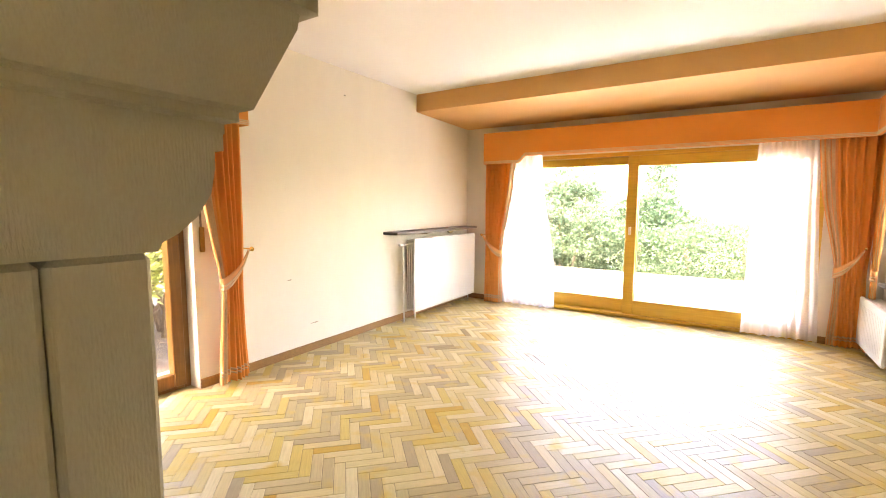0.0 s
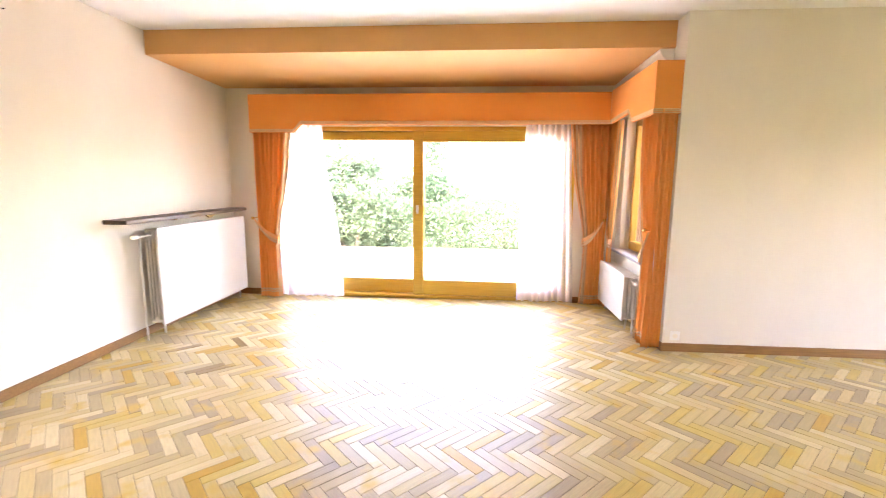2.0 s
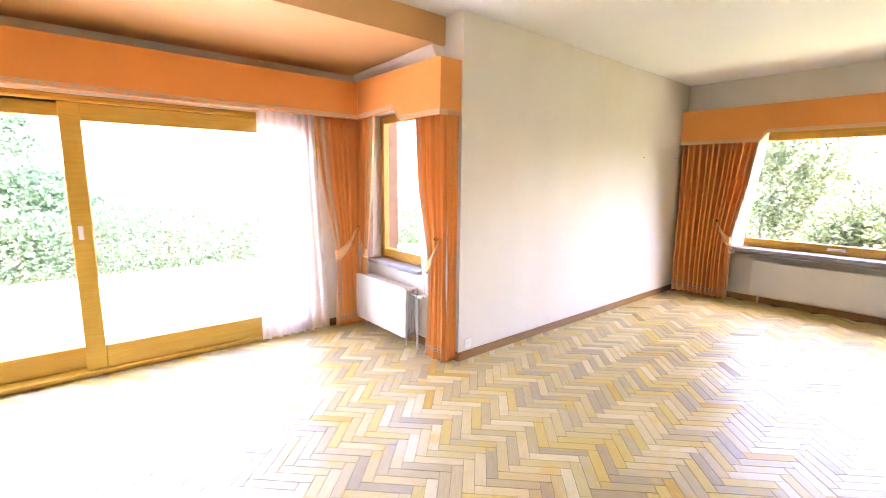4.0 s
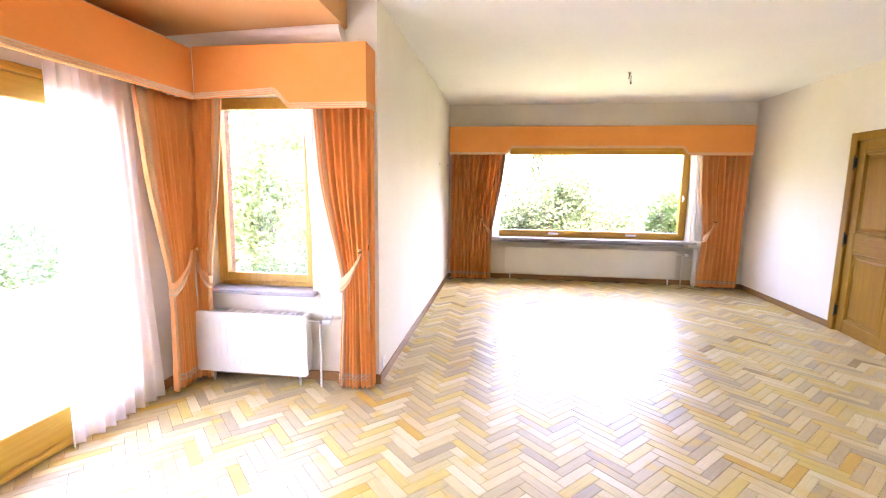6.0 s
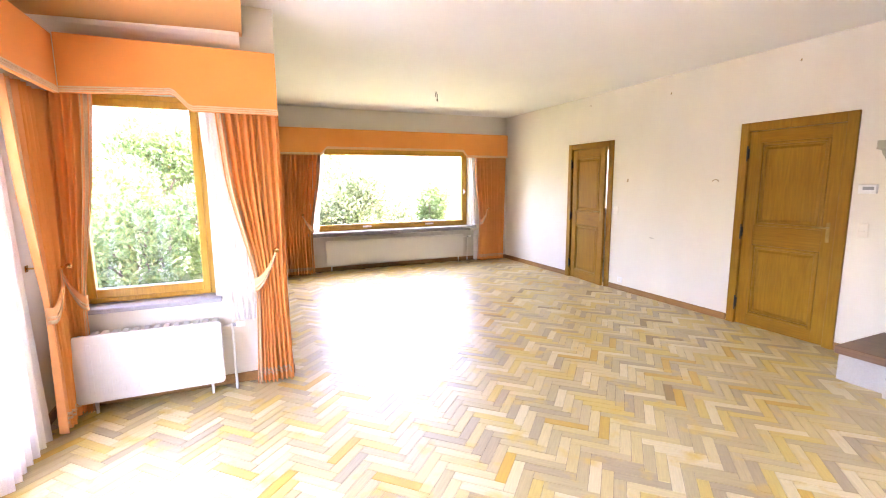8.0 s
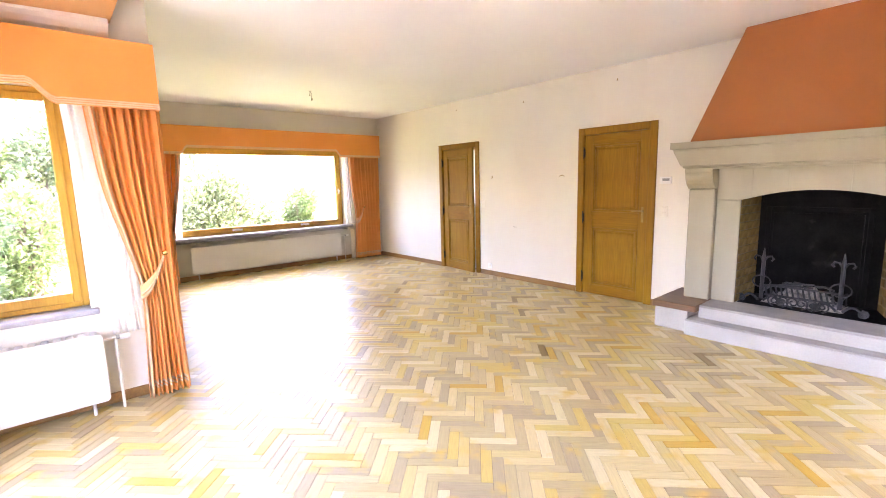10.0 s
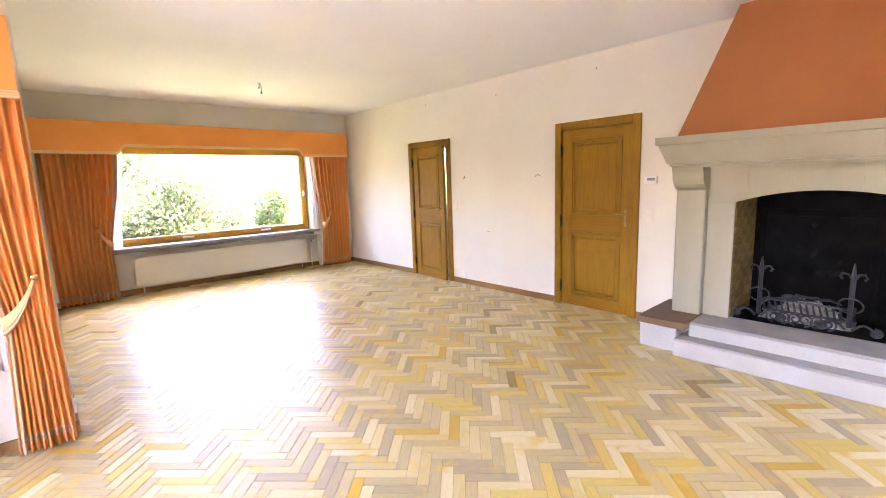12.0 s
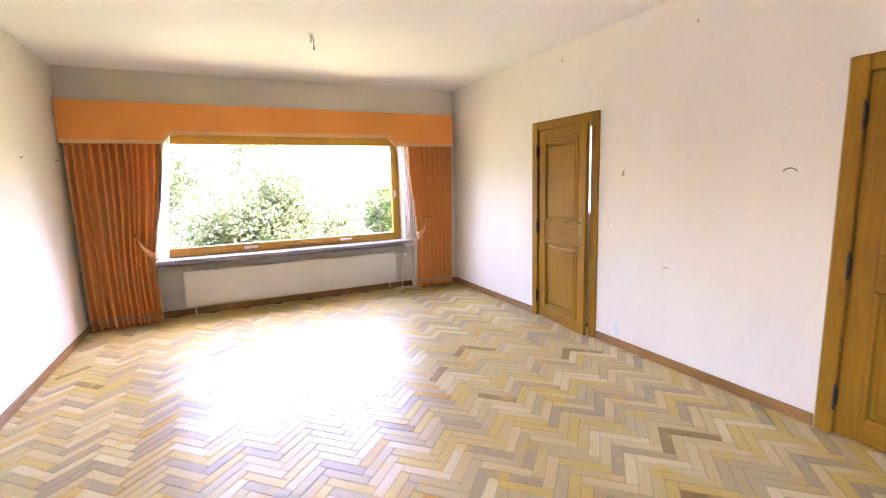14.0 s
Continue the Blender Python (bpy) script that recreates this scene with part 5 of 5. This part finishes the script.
bush("tree", (-0.7, 16.0, 1.9), (0.9, 0.9, 1.6), 3500, 0.14, M_HAZEHEDGE, 13, "young tree behind the hedge", "tree", 4)
bush("tree", (4.6, 14.0, 1.4), (0.8, 0.8, 1.2), 1300, 0.13, M_HAZEHEDGE, 15, "thin young tree behind the hedge", "tree", 5)
bush("laurel", (6.0, 6.2, 0.55), (1.0, 0.9, 1.0), 6000, 0.10, M_LEAF, 24, "sunlit laurel shrub outside the narrow window", "shrub", 8, clumps=34)
bush("laurel", (7.3, 7.7, 1.1), (1.5, 1.3, 1.7), 15000, 0.11, M_LEAF, 21, "sunlit laurel shrub outside the narrow window", "shrub", 8, clumps=34)
bush("laurel", (8.6, 5.6, 0.7), (1.0, 0.7, 1.2), 6000, 0.10, M_LEAF, 25, "sunlit laurel shrub outside the narrow window", "shrub", 8, clumps=34)
bush("laurel", (9.6, 7.3, 1.0), (1.3, 1.1, 1.5), 8000, 0.11, M_LEAF, 22, "tall laurel shrub beside the house", "shrub", 8)
bush("laurel", (10.6, 10.6, 2.2), (2.6, 2.2, 2.6), 8000, 0.16, M_LEAF, 23, "tall dark shrub behind the laurels", "shrub", 8)
bush("rhododendron", (11.0, 2.5, 0.75), (1.3, 1.6, 1.6), 22000, 0.11, M_LEAF2, 31, "broad rhododendron outside the picture window", "shrub", 8, clumps=36)
bush("rhododendron", (13.2, 4.7, 1.7), (1.7, 1.5, 2.2), 13000, 0.13, M_LEAF2, 35, "broad rhododendron outside the picture window", "shrub", 8)
bush("rhododendron", (15.5, 0.4, 0.45), (2.0, 2.2, 1.05), 11000, 0.13, M_LEAF2, 32, "low bright shrub outside the picture window", "shrub", 6)
bush("rhododendron", (12.6, 0.5, 0.15), (1.1, 0.9, 0.75), 4000, 0.12, M_LEAF2, 36, "low bright shrub outside the picture window", "shrub", 6)
bush("tree", (14.2, 2.1, 1.8), (1.1, 1.2, 1.5), 5000, 0.15, M_LEAF2, 38, "loose pale tree behind the rhododendron", "tree", 4, clumps=30)
bush("tree", (14.0, 6.9, 1.7), (1.8, 1.9, 2.1), 9000, 0.16, M_LEAF, 37, "tree beyond the shrubs", "tree", 5)
bush("tree", (13.2, -1.1, 0.75), (0.7, 0.65, 0.95), 4000, 0.13, M_LEAF, 33, "small dark tree outside the picture window", "tree", 4)
bush("tree", (19.0, 7.6, 2.6), (2.4, 2.2, 2.4), 6000, 0.18, M_LEAF, 34, "tree beyond the shrubs", "tree", 5)
bush("rhododendron", (-3.6, 1.0, 0.75), (0.8, 1.55, 1.4), 22000, 0.085, M_LEAF3, 41, "open rhododendron with bare crooked branches", "shrub", 12, "", 30)
bush("rhododendron", (-4.3, 2.6, 1.0), (1.0, 1.3, 1.4), 12000, 0.10, M_LEAF3, 43, "open rhododendron with bare crooked branches", "shrub", 12, "", 30)
bush("rhododendron", (-6.0, 1.7, 1.4), (1.2, 2.4, 1.8), 12000, 0.12, M_LEAF3, 42, "large rhododendron behind the glazed door", "shrub", 10, "", 34)


# ---- parquet blocks ----
PW, PL = 0.0605, 0.27
U0, V0 = 2.10, -2.057
R2 = math.sqrt(2)


def inside(x, y):
    return (WX < x < EX and SY - 0.12 < y < BY) or (WX < x < BX and BY <= y < NY)


cells = []
for m in range(-30, 31):
    for n in range(-140, 141):
        for kind in (0, 1):
            if kind == 0:
                u0, u1, v0, v1 = n * PW, n * PW + PL, n * PW, n * PW + PW
            else:
                u0, u1, v0, v1 = n * PW + PL, n * PW + PL + PW, n * PW + PW - PL, n * PW + PW
            u, v = (u0 + u1) / 2 + U0 + m * PL, -((v0 + v1) / 2 + V0 - m * PL)
            x, y = (u - v) / R2, (u + v) / R2
            if inside(x, y) or any(inside(x + p, y + q) for p, q in ((0.14, 0), (-0.14, 0), (0, 0.14), (0, -0.14))) or (EX <= x < EX + 0.15 and 0.7 < y < 3.8):
                cells.append((x, y, kind))


def block(cx, cy, kind, dz):
    """Corners of one bevelled block, clipped to nothing; long side at plus or minus 45 degrees."""
    hl, hw, g, b = PL / 2 - 0.0009, PW / 2 - 0.0009, 0.0, 0.0016
    ax = Vector((1, 1, 0)) / R2 if kind == 0 else Vector((-1, 1, 0)) / R2
    ay = Vector((-ax.y, ax.x, 0))
    out = []
    for l, w, z in ((hl, hw, -0.004), (hl, hw, dz - 0.0012), (hl - b, hw - b, dz)):
        out += [Vector((cx, cy, z)) + ax * (l * s) + ay * (w * t) for s, t in ((-1, -1), (1, -1), (1, 1), (-1, 1))]
    return out


BLOCK_FACES = [(8, 9, 10, 11)] + [(k + i, k + (i + 1) % 4, k + 4 + (i + 1) % 4, k + 4 + i) for k in (0, 4) for i in range(4)]
rr = random.Random(9)
edge = lambda x, y: not all(inside(x + a, y + b) for a in (-0.11, 0.11) for b in (-0.11, 0.11))
near = sorted((c for c in cells if not edge(c[0], c[1])), key=lambda c: (c[0] - 0.6) ** 2 + (c[1] - 2.9) ** 2)[:300]
near_set = set(near)
shared = []
for kind in (0, 1):
    me = bpy.data.meshes.new("parquet_block")
    me.from_pydata([tuple(v) for v in block(0, 0, kind, 0.0)], [], BLOCK_FACES)
    me.materials.append(M_PLANK[kind])
    shared.append(me)
floor = bpy.data.objects["floor"]
verts, faces = ([], []), ([], [])
for c in cells:
    dz = rr.uniform(-0.0006, 0.0006)
    if c in near_set:
        ob = new("parquet_block", shared[c[2]])
        ob.location = (c[0], c[1], dz)
        ob.parent = floor
    else:
        k = len(verts[c[2]])
        verts[c[2]].extend(tuple(p) for p in block(c[0], c[1], c[2], dz))
        faces[c[2]].extend(tuple(k + i for i in f) for f in BLOCK_FACES)
for kind in (0, 1):
    me = bpy.data.meshes.new("parquet_field")
    me.from_pydata(verts[kind], [], faces[kind])
    me.materials.append(M_PLANKS[kind])
    field = new("parquet_field", me)
    field.parent = floor
    tagged(field, kind="stuff")
